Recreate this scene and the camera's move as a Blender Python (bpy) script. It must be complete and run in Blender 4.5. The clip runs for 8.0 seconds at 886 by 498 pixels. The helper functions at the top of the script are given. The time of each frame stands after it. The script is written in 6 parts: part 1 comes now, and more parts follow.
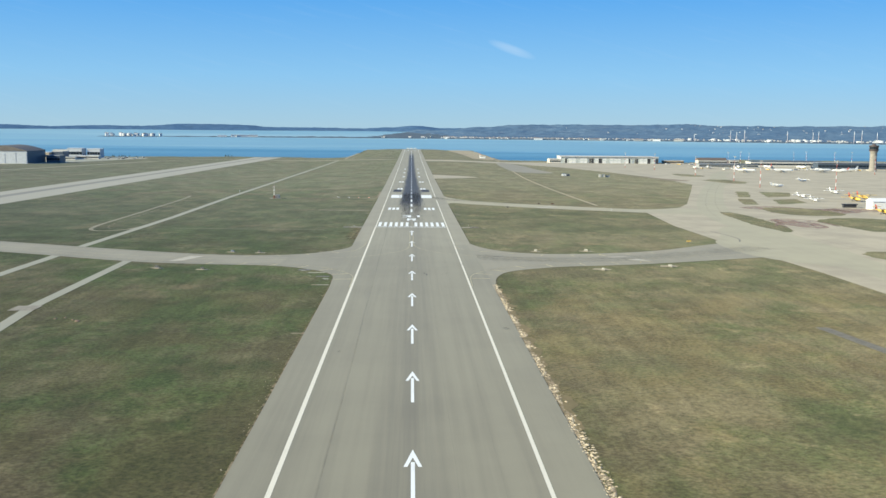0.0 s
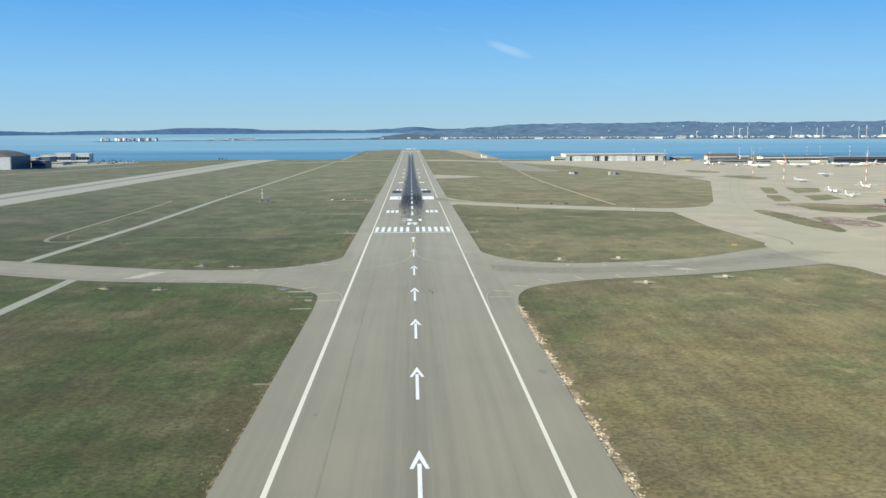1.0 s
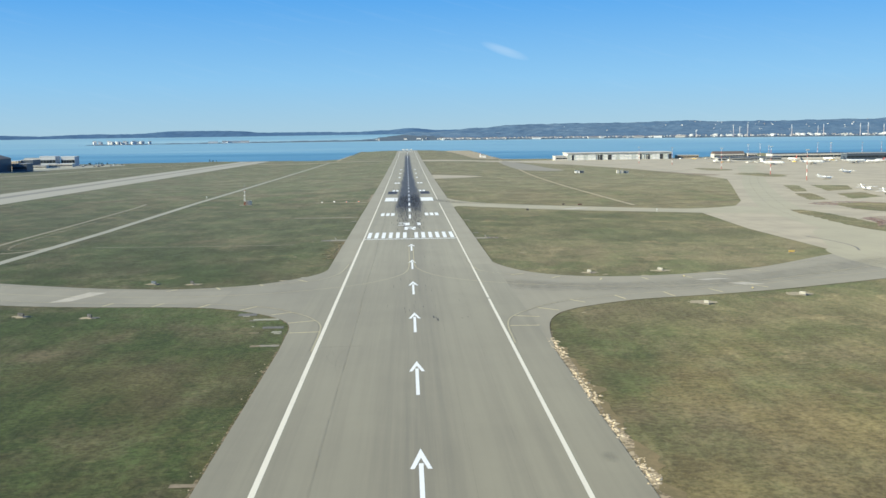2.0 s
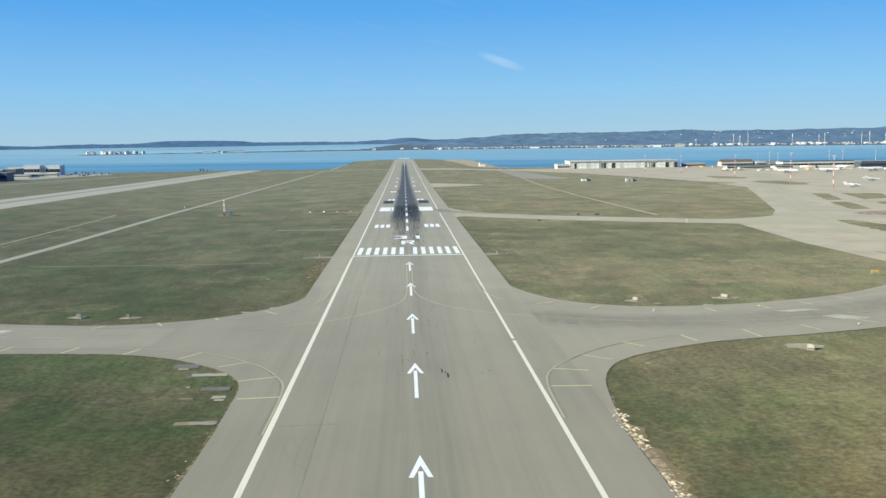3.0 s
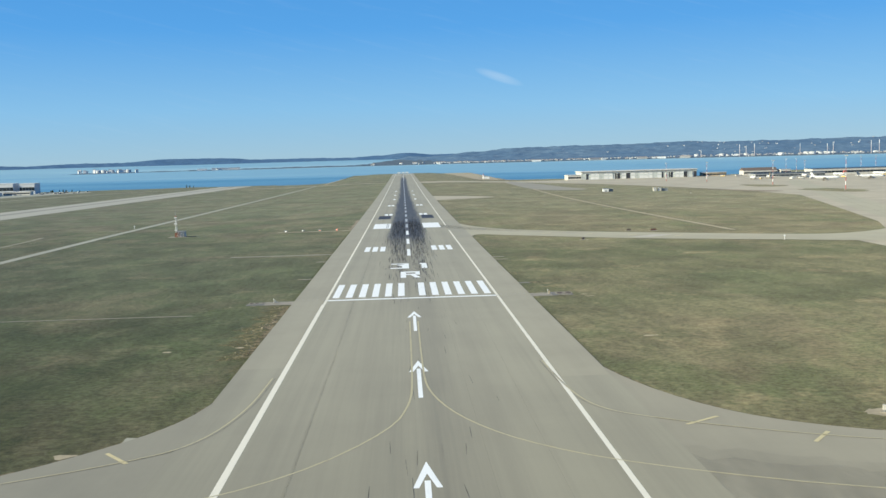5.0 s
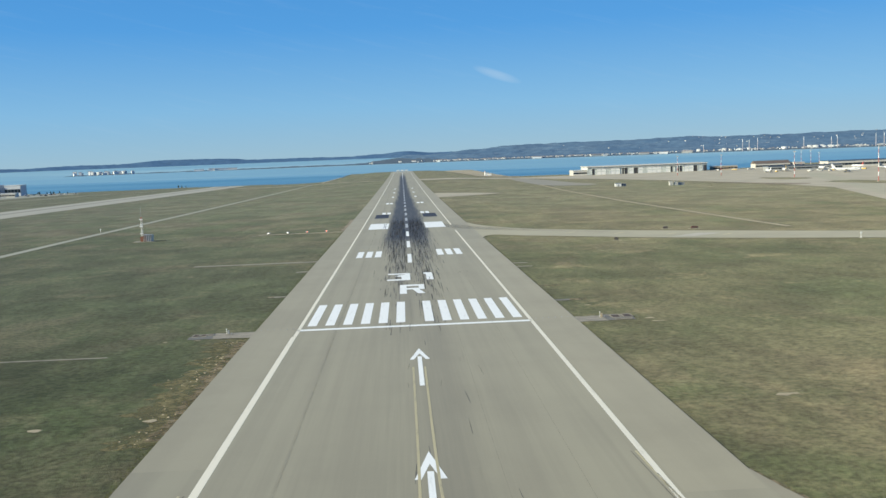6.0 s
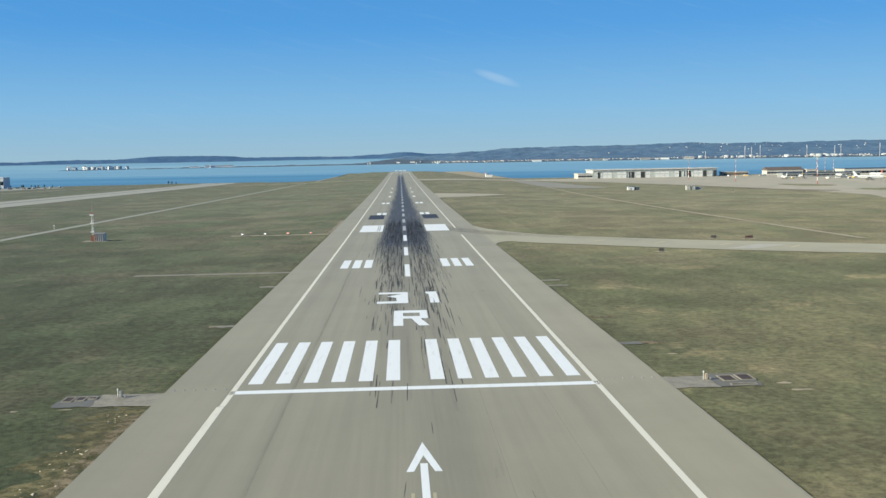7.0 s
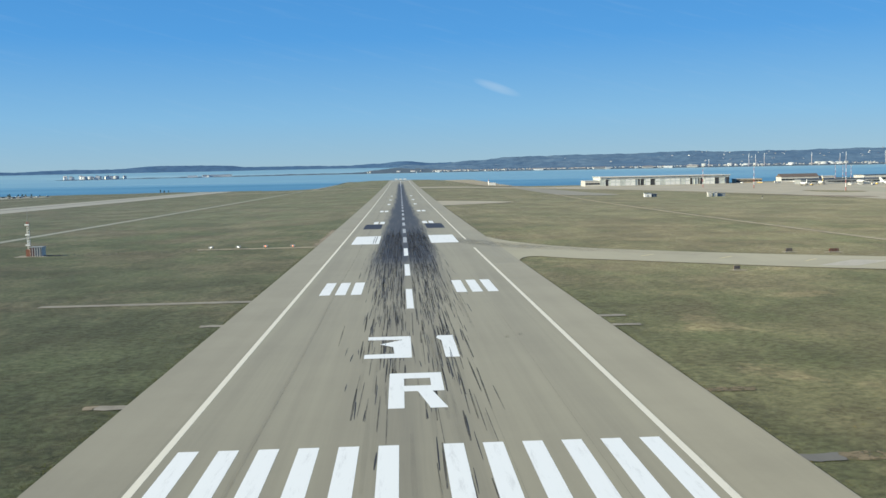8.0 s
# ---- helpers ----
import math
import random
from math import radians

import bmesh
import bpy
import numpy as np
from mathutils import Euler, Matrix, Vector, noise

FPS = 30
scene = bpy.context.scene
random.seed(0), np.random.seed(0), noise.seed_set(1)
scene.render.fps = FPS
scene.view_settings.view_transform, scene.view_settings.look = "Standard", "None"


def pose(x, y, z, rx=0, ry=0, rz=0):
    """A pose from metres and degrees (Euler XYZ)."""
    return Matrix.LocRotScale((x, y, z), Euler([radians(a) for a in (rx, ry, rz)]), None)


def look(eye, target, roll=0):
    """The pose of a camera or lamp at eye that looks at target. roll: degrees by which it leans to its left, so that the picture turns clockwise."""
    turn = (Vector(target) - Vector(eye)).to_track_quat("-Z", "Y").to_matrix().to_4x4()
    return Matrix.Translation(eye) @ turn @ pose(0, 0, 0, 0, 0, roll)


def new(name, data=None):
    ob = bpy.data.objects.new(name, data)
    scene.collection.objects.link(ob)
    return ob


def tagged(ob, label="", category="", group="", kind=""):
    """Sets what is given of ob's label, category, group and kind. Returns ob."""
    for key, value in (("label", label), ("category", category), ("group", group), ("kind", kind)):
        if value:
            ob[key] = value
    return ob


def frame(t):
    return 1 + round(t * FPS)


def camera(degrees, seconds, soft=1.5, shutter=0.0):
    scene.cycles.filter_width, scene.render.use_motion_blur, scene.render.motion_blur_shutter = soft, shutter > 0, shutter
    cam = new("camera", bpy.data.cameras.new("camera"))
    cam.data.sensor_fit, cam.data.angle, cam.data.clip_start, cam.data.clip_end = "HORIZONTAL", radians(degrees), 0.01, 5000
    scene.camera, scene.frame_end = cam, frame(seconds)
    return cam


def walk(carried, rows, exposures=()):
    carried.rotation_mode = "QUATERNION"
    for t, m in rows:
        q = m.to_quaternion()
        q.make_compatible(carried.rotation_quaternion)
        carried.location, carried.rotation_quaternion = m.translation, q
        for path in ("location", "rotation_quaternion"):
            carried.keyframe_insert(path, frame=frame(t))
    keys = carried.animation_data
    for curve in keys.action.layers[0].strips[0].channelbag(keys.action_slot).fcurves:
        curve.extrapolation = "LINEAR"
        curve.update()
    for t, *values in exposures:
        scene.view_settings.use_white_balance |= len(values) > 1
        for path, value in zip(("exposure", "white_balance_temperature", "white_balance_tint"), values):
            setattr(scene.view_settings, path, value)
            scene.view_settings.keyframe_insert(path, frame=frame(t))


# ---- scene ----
# World scale: a landing aircraft is faster than 40 m/s, so the whole place is laid out
# in true metres and built at the one common scale K.
K = 0.54
cam = camera(49.68, 8.0)
# seconds, x, y, z (true metres), yaw, pitch, roll (degrees)
ROWS = [
    (0.0, -0.328, -598.65, 63.295, -1.939, -7.325, 0.537),
    (0.5, -0.549, -562.65, 60.532, -1.929, -7.244, 0.266),
    (1.0, -0.748, -526.97, 57.754, -1.902, -7.250, -0.302),
    (1.5, -0.925, -491.59, 54.987, -1.941, -7.271, -0.628),
    (3.0, -1.288, -385.54, 46.765, -2.268, -6.555, -0.810),
    (3.5, -1.376, -350.90, 44.227, -2.288, -6.279, -0.529),
    (4.0, -1.453, -316.42, 41.807, -2.308, -6.004, -0.500),
    (4.5, -1.513, -282.08, 39.451, -2.297, -5.606, -0.938),
    (6.0, -1.433, -181.68, 32.861, -2.287, -5.713, -2.165),
    (6.5, -1.425, -148.44, 30.617, -2.397, -5.784, -1.452),
    (7.0, -1.397, -115.16, 28.454, -2.487, -5.590, -1.050),
    (7.5, -1.353, -82.25, 26.265, -2.474, -5.268, -0.876),
    (8.0, -1.300, -49.37, 24.240, -2.481, -5.026, -1.183),
]


def eye_pose(x, y, z, yaw, pitch, roll):
    a, b = radians(yaw), radians(pitch)
    e = Vector((x, y, z)) * K
    return look(e, e + Vector((-math.sin(a) * math.cos(b), math.cos(a) * math.cos(b), math.sin(b))), roll)


walk(cam, [(t, eye_pose(*r)) for t, *r in ROWS], exposures=((0.0, 0.68), (4.5, 0.63), (6.0, 0.46), (8.0, 0.46)))

# ---- world and sun ----
SUN_FROM = Vector((-0.93, -0.34, 0.45)).normalized()
world = bpy.data.worlds.new("sky_world")
scene.world = world
world.use_nodes = True
wn, wl = world.node_tree.nodes, world.node_tree.links
sky = wn.new("ShaderNodeTexSky")
sky.sky_type = "NISHITA"
sky.sun_disc = False
sky.sun_elevation = math.asin(SUN_FROM.z)
sky.sun_rotation = math.atan2(SUN_FROM.x, SUN_FROM.y)
sky.air_density, sky.dust_density, sky.ozone_density = 1.0, 0.0, 4.0
# clear winter air: the lowest degrees pale, deepening quickly to blue overhead
geo = wn.new("ShaderNodeTexCoord")
split = wn.new("ShaderNodeSeparateXYZ")
wl.new(geo.outputs["Generated"], split.inputs[0])
ramp = wn.new("ShaderNodeValToRGB")
wl.new(split.outputs[2], ramp.inputs[0])
for place, colour in ((0.0, (0.310, 0.530, 0.690)), (0.05, (0.215, 0.500, 0.800)), (0.13, (0.080, 0.355, 0.790)), (0.30, (0.040, 0.225, 0.620))):
    stop = ramp.color_ramp.elements[0] if place == 0.0 else ramp.color_ramp.elements.new(place)
    stop.position, stop.color = place, (*colour, 1)
ramp.color_ramp.elements[-1].position, ramp.color_ramp.elements[-1].color = 1.0, (0.040, 0.150, 0.420, 1)


def sky_math(op, a, b=0.0):
    n = wn.new("ShaderNodeMath")
    n.operation = op
    for sock, value in ((n.inputs[0], a), (n.inputs[1], b)):
        if isinstance(value, bpy.types.NodeSocket):
            wl.new(value, sock)
        else:
            sock.default_value = value
    return n.outputs[0]


# thin cirrus, high to the north
north = sky_math("MAXIMUM", split.outputs[1], 0.05)
across, up = sky_math("DIVIDE", split.outputs[0], north), sky_math("DIVIDE", split.outputs[2], north)
join = wn.new("ShaderNodeCombineXYZ")
wl.new(sky_math("MULTIPLY", across, 9.0), join.inputs[0])
wl.new(sky_math("ADD", sky_math("MULTIPLY", up, 120.0), sky_math("MULTIPLY", across, 30.0)), join.inputs[1])
wisp = wn.new("ShaderNodeTexNoise")
wl.new(join.outputs[0], wisp.inputs["Vector"])
wisp.inputs["Scale"].default_value, wisp.inputs["Detail"].default_value, wisp.inputs["Roughness"].default_value = 1.2, 6.0, 0.62
veil = sky_math("MULTIPLY", sky_math("MAXIMUM", sky_math("SUBTRACT", wisp.outputs[0], 0.55), 0.0), 0.22)
du = sky_math("DIVIDE", sky_math("SUBTRACT", across, 0.103), 0.026)
dv = sky_math("DIVIDE", sky_math("SUBTRACT", sky_math("ADD", up, sky_math("MULTIPLY", across, 0.33)), 0.1125), 0.0055)
spot = sky_math("MAXIMUM", sky_math("SUBTRACT", 1.0, sky_math("ADD", sky_math("MULTIPLY", du, du), sky_math("MULTIPLY", dv, dv))), 0.0)
cirrus = sky_math("ADD", veil, sky_math("MULTIPLY", sky_math("MULTIPLY", spot, wisp.outputs[0]), 0.52))
dim = wn.new("ShaderNodeMix")
dim.data_type, dim.blend_type = "RGBA", "MULTIPLY"
dim.inputs[0].default_value = 1.0
dim.inputs[7].default_value = (0.10, 0.10, 0.10, 1)
wl.new(sky.outputs[0], dim.inputs[6])
both = wn.new("ShaderNodeMix")
both.data_type = "RGBA"
both.inputs[0].default_value = 0.88
wl.new(dim.outputs[2], both.inputs[6])
wl.new(ramp.outputs[0], both.inputs[7])
cloud = wn.new("ShaderNodeMix")
cloud.data_type = "RGBA"
cloud.inputs[7].default_value = (0.66, 0.78, 0.88, 1)
wl.new(cirrus, cloud.inputs[0])
wl.new(both.outputs[2], cloud.inputs[6])
wl.new(cloud.outputs[2], wn["Background"].inputs[0])
wn["Background"].inputs[1].default_value = 0.707
sun = new("sun", bpy.data.lights.new("sun", "SUN"))
sun.data.energy, sun.data.angle, sun.data.color = 5.35, radians(0.55), (1.0, 0.945, 0.70)
sun.matrix_world = look(SUN_FROM * 100, (0, 0, 0))


# ---- materials ----
def node(nt, kind, **inputs):
    n = nt.nodes.new(kind)
    for key, value in inputs.items():
        sock = n.inputs[int(key[1:])] if key[0] == "i" and key[1:].isdigit() else n.inputs[key]
        if isinstance(value, bpy.types.NodeSocket):
            nt.links.new(value, sock)
        else:
            sock.default_value = value
    return n


def maths(nt, op, a, b=0.0, clamp=False):
    n = node(nt, "ShaderNodeMath", i0=a, i1=b)
    n.operation, n.use_clamp = op, clamp
    return n.outputs[0]


def span(nt, value, a, b, c=0.0, d=1.0):
    n = node(nt, "ShaderNodeMapRange", i0=value, i1=a, i2=b, i3=c, i4=d)
    n.interpolation_type = "SMOOTHSTEP"
    return n.outputs[0]


def mixed(nt, f, a, b):
    n = nt.nodes.new("ShaderNodeMix")
    n.data_type = "RGBA"
    for sock, value in ((n.inputs[0], f), (n.inputs[6], a), (n.inputs[7], b)):
        if isinstance(value, bpy.types.NodeSocket):
            nt.links.new(value, sock)
        elif sock == n.inputs[0]:
            sock.default_value = value
        else:
            sock.default_value = (*value, 1) if len(value) == 3 else value
    return n.outputs[2]


def metres(nt, sx=1.0, sy=1.0, sz=1.0):
    """Position in true metres, stretched."""
    g = nt.nodes.new("ShaderNodeNewGeometry")
    n = node(nt, "ShaderNodeVectorMath", i0=g.outputs["Position"], i1=(sx / K, sy / K, sz / K))
    n.operation = "MULTIPLY"
    return n.outputs[0]


def grain(nt, size, detail=4.0, rough=0.6, sx=1.0, sy=1.0, sz=1.0):
    n = node(nt, "ShaderNodeTexNoise", Vector=metres(nt, sx, sy, sz), Scale=1.0 / size, Detail=detail, Roughness=rough)
    return n.outputs[0]


def material(name, rough=0.8, metal=0.0):
    m = bpy.data.materials.new(name)
    m.use_nodes = True
    b = m.node_tree.nodes["Principled BSDF"]
    b.inputs["Roughness"].default_value, b.inputs["Metallic"].default_value = rough, metal
    return m, m.node_tree, b


def bumped(nt, b, height, depth, strength=0.6):
    n = node(nt, "ShaderNodeBump", Strength=strength, Distance=depth * K, Height=height)
    nt.links.new(n.outputs[0], b.inputs["Normal"])


def paint(name, colour, rough=0.6, wear=0.18, size=1.5, metal=0.0):
    """A painted or plain surface with faint dirt at two scales."""
    m, nt, b = material(name, rough, metal)
    dark = tuple(c * (1 - wear * 2.2) for c in colour)
    f = maths(nt, "MULTIPLY", span(nt, grain(nt, size), 0.35, 0.75), 0.6)
    g = maths(nt, "ADD", f, maths(nt, "MULTIPLY", span(nt, grain(nt, size * 0.13), 0.4, 0.7), 0.4))
    nt.links.new(mixed(nt, g, colour, dark), b.inputs["Base Color"])
    return m


def far_paint(name, colour):
    """A distant surface: tint varies from piece to piece."""
    m, nt, b = material(name, 0.9)
    i = nt.nodes.new("ShaderNodeObjectInfo")
    lo = tuple(c * 0.75 for c in colour)
    nt.links.new(mixed(nt, i.outputs["Random"], colour, lo), b.inputs["Base Color"])
    return m


def ramp_of(nt, value, stops):
    n = node(nt, "ShaderNodeValToRGB", i0=value)
    e = n.color_ramp.elements
    while len(e) < len(stops):
        e.new(0.5)
    for k, (place, colour) in enumerate(stops):
        e[k].position, e[k].color = place, (*colour, 1)
    return n.outputs[0]


def scaled(nt, colour, k):
    n = node(nt, "ShaderNodeVectorMath", i0=colour, i3=k)
    n.operation = "SCALE"
    return n.outputs[0]


def grass_material():
    """Winter grassland: greener west of the runway, drier and mown in rows to the east, pale haze painted in far out.
    """
    m, nt, b = material("grass", 0.95)
    p = node(nt, "ShaderNodeSeparateXYZ", i0=metres(nt))
    x, y = p.outputs[0], p.outputs[1]
    sway = maths(nt, "MULTIPLY", maths(nt, "SUBTRACT", grain(nt, 90.0), 0.5), 120.0)
    ysway = maths(nt, "ADD", y, sway)
    east = span(nt, maths(nt, "ADD", x, maths(nt, "MULTIPLY", sway, 0.4)), 15.0, 45.0)
    west = maths(nt, "SUBTRACT", 1.0, east)
    near = span(nt, ysway, -120.0, -220.0)

    def field(size, lo, hi, a, b_, seed, sy=0.7):
        """Patches of about that size, from a to b_."""
        at_ = node(nt, "ShaderNodeVectorMath", i0=metres(nt, 1.0, sy), i1=(seed * 371.0, seed * 173.0, 0.0))
        n = node(nt, "ShaderNodeTexNoise", Vector=at_.outputs[0], Scale=1.0 / size, Detail=7.0, Roughness=0.68)
        return span(nt, n.outputs[0], lo, hi, a, b_)

    c = mixed(nt, field(62.0, 0.42, 0.58, 0.0, 1.0, 1), (0.064, 0.086, 0.027), (0.148, 0.128, 0.068))
    c = mixed(nt, field(38.0, 0.48, 0.62, 0.0, 0.75, 2), c, (0.150, 0.116, 0.066))
    c = mixed(nt, maths(nt, "MULTIPLY", field(44.0, 0.47, 0.60, 0.0, 0.85, 3), maths(nt, "SUBTRACT", 1.0, maths(nt, "MULTIPLY", east, 0.25))), c, (0.062, 0.094, 0.028))
    # darker green stretches: the west side, and a belt of the east field beside the threshold
    belt = maths(nt, "MULTIPLY", east, maths(nt, "MULTIPLY", span(nt, ysway, -60.0, 10.0), span(nt, y, 190.0, 110.0, 0.0, 0.95)))
    dark_green = maths(nt, "ADD", maths(nt, "MULTIPLY", west, maths(nt, "MULTIPLY", span(nt, ysway, 330.0, 170.0, 0.0, 0.92), span(nt, y, -190.0, -60.0, 0.28, 1.0))), belt)
    c = mixed(nt, maths(nt, "MULTIPLY", dark_green, field(34.0, 0.38, 0.60, 0.30, 1.0, 4)), c, (0.045, 0.061, 0.019))
    dry_east = maths(nt, "SUBTRACT", east, maths(nt, "MULTIPLY", belt, 0.35))
    # dry ground: the whole east side, tan worn patches
    c = mixed(nt, maths(nt, "MULTIPLY", dry_east, field(46.0, 0.38, 0.60, 0.10, 0.62, 5)), c, (0.165, 0.136, 0.074))
    tan = maths(nt, "MULTIPLY", field(25.0, 0.56, 0.65, 0.0, 0.9, 6, 0.8), maths(nt, "ADD", 0.30, maths(nt, "MULTIPLY", east, 0.45)))
    c = mixed(nt, tan, c, (0.255, 0.205, 0.112))
    # distance haze painted in: grass pales northward, with dryness on the east side
    haze_west = maths(nt, "MULTIPLY", span(nt, ysway, -230.0, 160.0, 0.0, 0.34), west)
    c = mixed(nt, haze_west, c, (0.200, 0.192, 0.128))
    c = mixed(nt, maths(nt, "MULTIPLY", span(nt, ysway, -260.0, 30.0, 0.0, 0.34), dry_east), c, (0.200, 0.184, 0.114))
    c = mixed(nt, span(nt, ysway, 230.0, 620.0, 0.0, 0.32), c, (0.225, 0.215, 0.140))
    c = mixed(nt, maths(nt, "MULTIPLY", maths(nt, "MULTIPLY", maths(nt, "MULTIPLY", near, east), span(nt, y, -250.0, -220.0)), field(30.0, 0.36, 0.60, 0.05, 0.45, 9)), c, (0.074, 0.084, 0.032))
    # straw-brown stretches before the taxiways
    c = mixed(nt, maths(nt, "MULTIPLY", span(nt, ysway, -190.0, -280.0), field(26.0, 0.42, 0.60, 0.08, 0.72, 10)), c, mixed(nt, east, (0.096, 0.086, 0.036), (0.158, 0.124, 0.056)))
    # mown rows along the runway, tufts and single stalks
    rows_ = span(nt, grain(nt, 2.6, 3.0, 0.6, 1.0, 0.012), 0.34, 0.66, -0.5, 0.5)
    k = maths(nt, "ADD", 1.0, maths(nt, "MULTIPLY", rows_, maths(nt, "ADD", 0.10, maths(nt, "MULTIPLY", near, 0.08))))
    k = maths(nt, "MULTIPLY", k, field(6.0, 0.34, 0.66, 0.90, 1.10, 7))
    k = maths(nt, "MULTIPLY", k, field(24.0, 0.38, 0.62, 0.80, 1.15, 11))
    fine = grain(nt, 1.1, 8.0, 0.80)
    k = maths(nt, "MULTIPLY", k, span(nt, fine, 0.32, 0.68, 0.52, 1.48))
    c = scaled(nt, c, k)
    straw = maths(nt, "MULTIPLY", span(nt, grain(nt, 1.6, 8.0, 0.82, 1.0, 0.6, 0.7), 0.54, 0.66), field(30.0, 0.42, 0.62, 0.04, 0.42, 8))
    c = mixed(nt, straw, c, (0.255, 0.205, 0.108))
    nt.links.new(c, b.inputs["Base Color"])
    bumped(nt, b, fine, 0.3, 0.8)
    b.inputs["Diffuse Roughness"].default_value = 0.45
    b.inputs["Specular IOR Level"].default_value = 0.1
    # low-angle sheen of dry stems, tinted bluish to stand in for haze too
    b.inputs["Sheen Weight"].default_value, b.inputs["Sheen Roughness"].default_value = 0.055, 0.28
    b.inputs["Sheen Tint"].default_value = (0.95, 0.97, 1.0, 1)
    return m


def asphalt_material(name, light, dark, rubber=0.0, centre=0.0, wide=1.0, streaks=0.5, blotches=0.3):
    m, nt, b = material(name, 0.88)
    streak = span(nt, grain(nt, 3.2, 5.0, 0.65, 1.0, 0.012), 0.36, 0.68)
    blotch = span(nt, grain(nt, 30.0, 5.0, 0.65), 0.35, 0.70)
    fine = grain(nt, 0.35, 3.0, 0.7)
    f = maths(nt, "ADD", maths(nt, "MULTIPLY", streak, streaks), maths(nt, "MULTIPLY", blotch, blotches))
    f = maths(nt, "ADD", f, maths(nt, "MULTIPLY", fine, 0.25), True)
    c = mixed(nt, f, light, dark)
    if rubber:
        p = node(nt, "ShaderNodeSeparateXYZ", i0=metres(nt))
        ax = maths(nt, "DIVIDE", maths(nt, "ABSOLUTE", maths(nt, "SUBTRACT", p.outputs[0], centre)), wide)
        y = p.outputs[1]
        lane = maths(nt, "ADD", ax, maths(nt, "MULTIPLY", maths(nt, "SUBTRACT", grain(nt, 1.6, 5.0, 0.75, 1.0, 0.02), 0.5), 9.0))
        narrowing = span(nt, y, 250.0, 1000.0, 0.0, 3.4)
        across = span(nt, maths(nt, "ADD", lane, narrowing), 11.6, 6.8)
        along = maths(nt, "MULTIPLY", maths(nt, "MULTIPLY", span(nt, maths(nt, "ADD", y, maths(nt, "MULTIPLY", grain(nt, 2.0, 4.0, 0.7, 1.0, 0.02), 120.0)), 180.0, 300.0), span(nt, maths(nt, "ADD", y, maths(nt, "MULTIPLY", grain(nt, 1.2, 4.0, 0.7, 1.0, 0.02), 40.0)), 222.0, 244.0, 0.62, 1.0)), span(nt, y, 2300.0, 1800.0))
        lane_marks = span(nt, grain(nt, 1.3, 5.0, 0.8, 1.0, 0.03), 0.30, 0.56)
        k = maths(nt, "MULTIPLY", maths(nt, "MULTIPLY", across, along), span(nt, lane_marks, 0.0, 1.0, 0.80, 1.0))
        old = maths(nt, "MULTIPLY", span(nt, lane, 9.0, 1.0), span(nt, y, 260.0, -250.0, 0.34 * rubber, 0.36 * rubber))
        old = maths(nt, "MULTIPLY", old, span(nt, grain(nt, 2.4, 5.0, 0.7, 1.0, 0.008), 0.28, 0.66))
        c = scaled(nt, c, span(nt, y, -190.0, -70.0, 0.89, 1.0))  # older surfacing before the threshold
        c = mixed(nt, old, c, (0.096, 0.090, 0.078))
        c = mixed(nt, maths(nt, "MULTIPLY", k, rubber), c, (0.011, 0.017, 0.034))
    nt.links.new(c, b.inputs["Base Color"])
    bumped(nt, b, fine, 0.01, 0.3)
    b.inputs["Diffuse Roughness"].default_value = 0.15
    # low-angle sheen stands in for haze brightening the far pavement
    b.inputs["Sheen Weight"].default_value, b.inputs["Sheen Roughness"].default_value = 0.07, 0.32
    b.inputs["Sheen Tint"].default_value = (1.0, 0.97, 0.92, 1)
    return m


def marking_material(name, colour, worn=0.25):
    m, nt, b = material(name, 0.7)
    w = span(nt, grain(nt, 0.8, 6.0, 0.8, 1.0, 0.12), 0.52, 0.72, 0.0, worn)
    nt.links.new(mixed(nt, w, colour, (0.16, 0.15, 0.14)), b.inputs["Base Color"])
    return m


def sand_material(name, a, b_):
    m, nt, b = material(name, 0.95)
    f = span(nt, grain(nt, 9.0, 6.0, 0.7), 0.32, 0.70)
    c = mixed(nt, f, a, b_)
    c = mixed(nt, span(nt, grain(nt, 0.7, 5.0, 0.7), 0.40, 0.75, 0.0, 0.4), c, tuple(v * 0.55 for v in b_))
    nt.links.new(c, b.inputs["Base Color"])
    return m


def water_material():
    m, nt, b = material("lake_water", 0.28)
    # pale bands stand for reflected sky, painted into the base colour
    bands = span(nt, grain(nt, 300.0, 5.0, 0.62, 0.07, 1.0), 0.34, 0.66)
    tone_patches = span(nt, grain(nt, 900.0, 5.0, 0.6, 0.35, 1.0), 0.35, 0.70)
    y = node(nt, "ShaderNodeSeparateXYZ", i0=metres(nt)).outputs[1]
    # calm, deep blue near shore; ruffled farther out, sky reflection painted in paler
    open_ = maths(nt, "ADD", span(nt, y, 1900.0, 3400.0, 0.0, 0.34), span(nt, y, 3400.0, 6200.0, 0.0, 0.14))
    f = maths(nt, "ADD", maths(nt, "ADD", maths(nt, "MULTIPLY", bands, 0.20), maths(nt, "MULTIPLY", tone_patches, 0.24)), open_)
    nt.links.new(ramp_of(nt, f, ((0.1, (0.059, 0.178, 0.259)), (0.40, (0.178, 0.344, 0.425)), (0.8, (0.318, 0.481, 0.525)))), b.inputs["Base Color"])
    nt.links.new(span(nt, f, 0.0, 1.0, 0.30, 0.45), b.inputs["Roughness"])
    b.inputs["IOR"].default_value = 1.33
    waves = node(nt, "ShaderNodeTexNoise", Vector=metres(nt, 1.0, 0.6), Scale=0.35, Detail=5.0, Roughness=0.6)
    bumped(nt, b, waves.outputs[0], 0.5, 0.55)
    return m


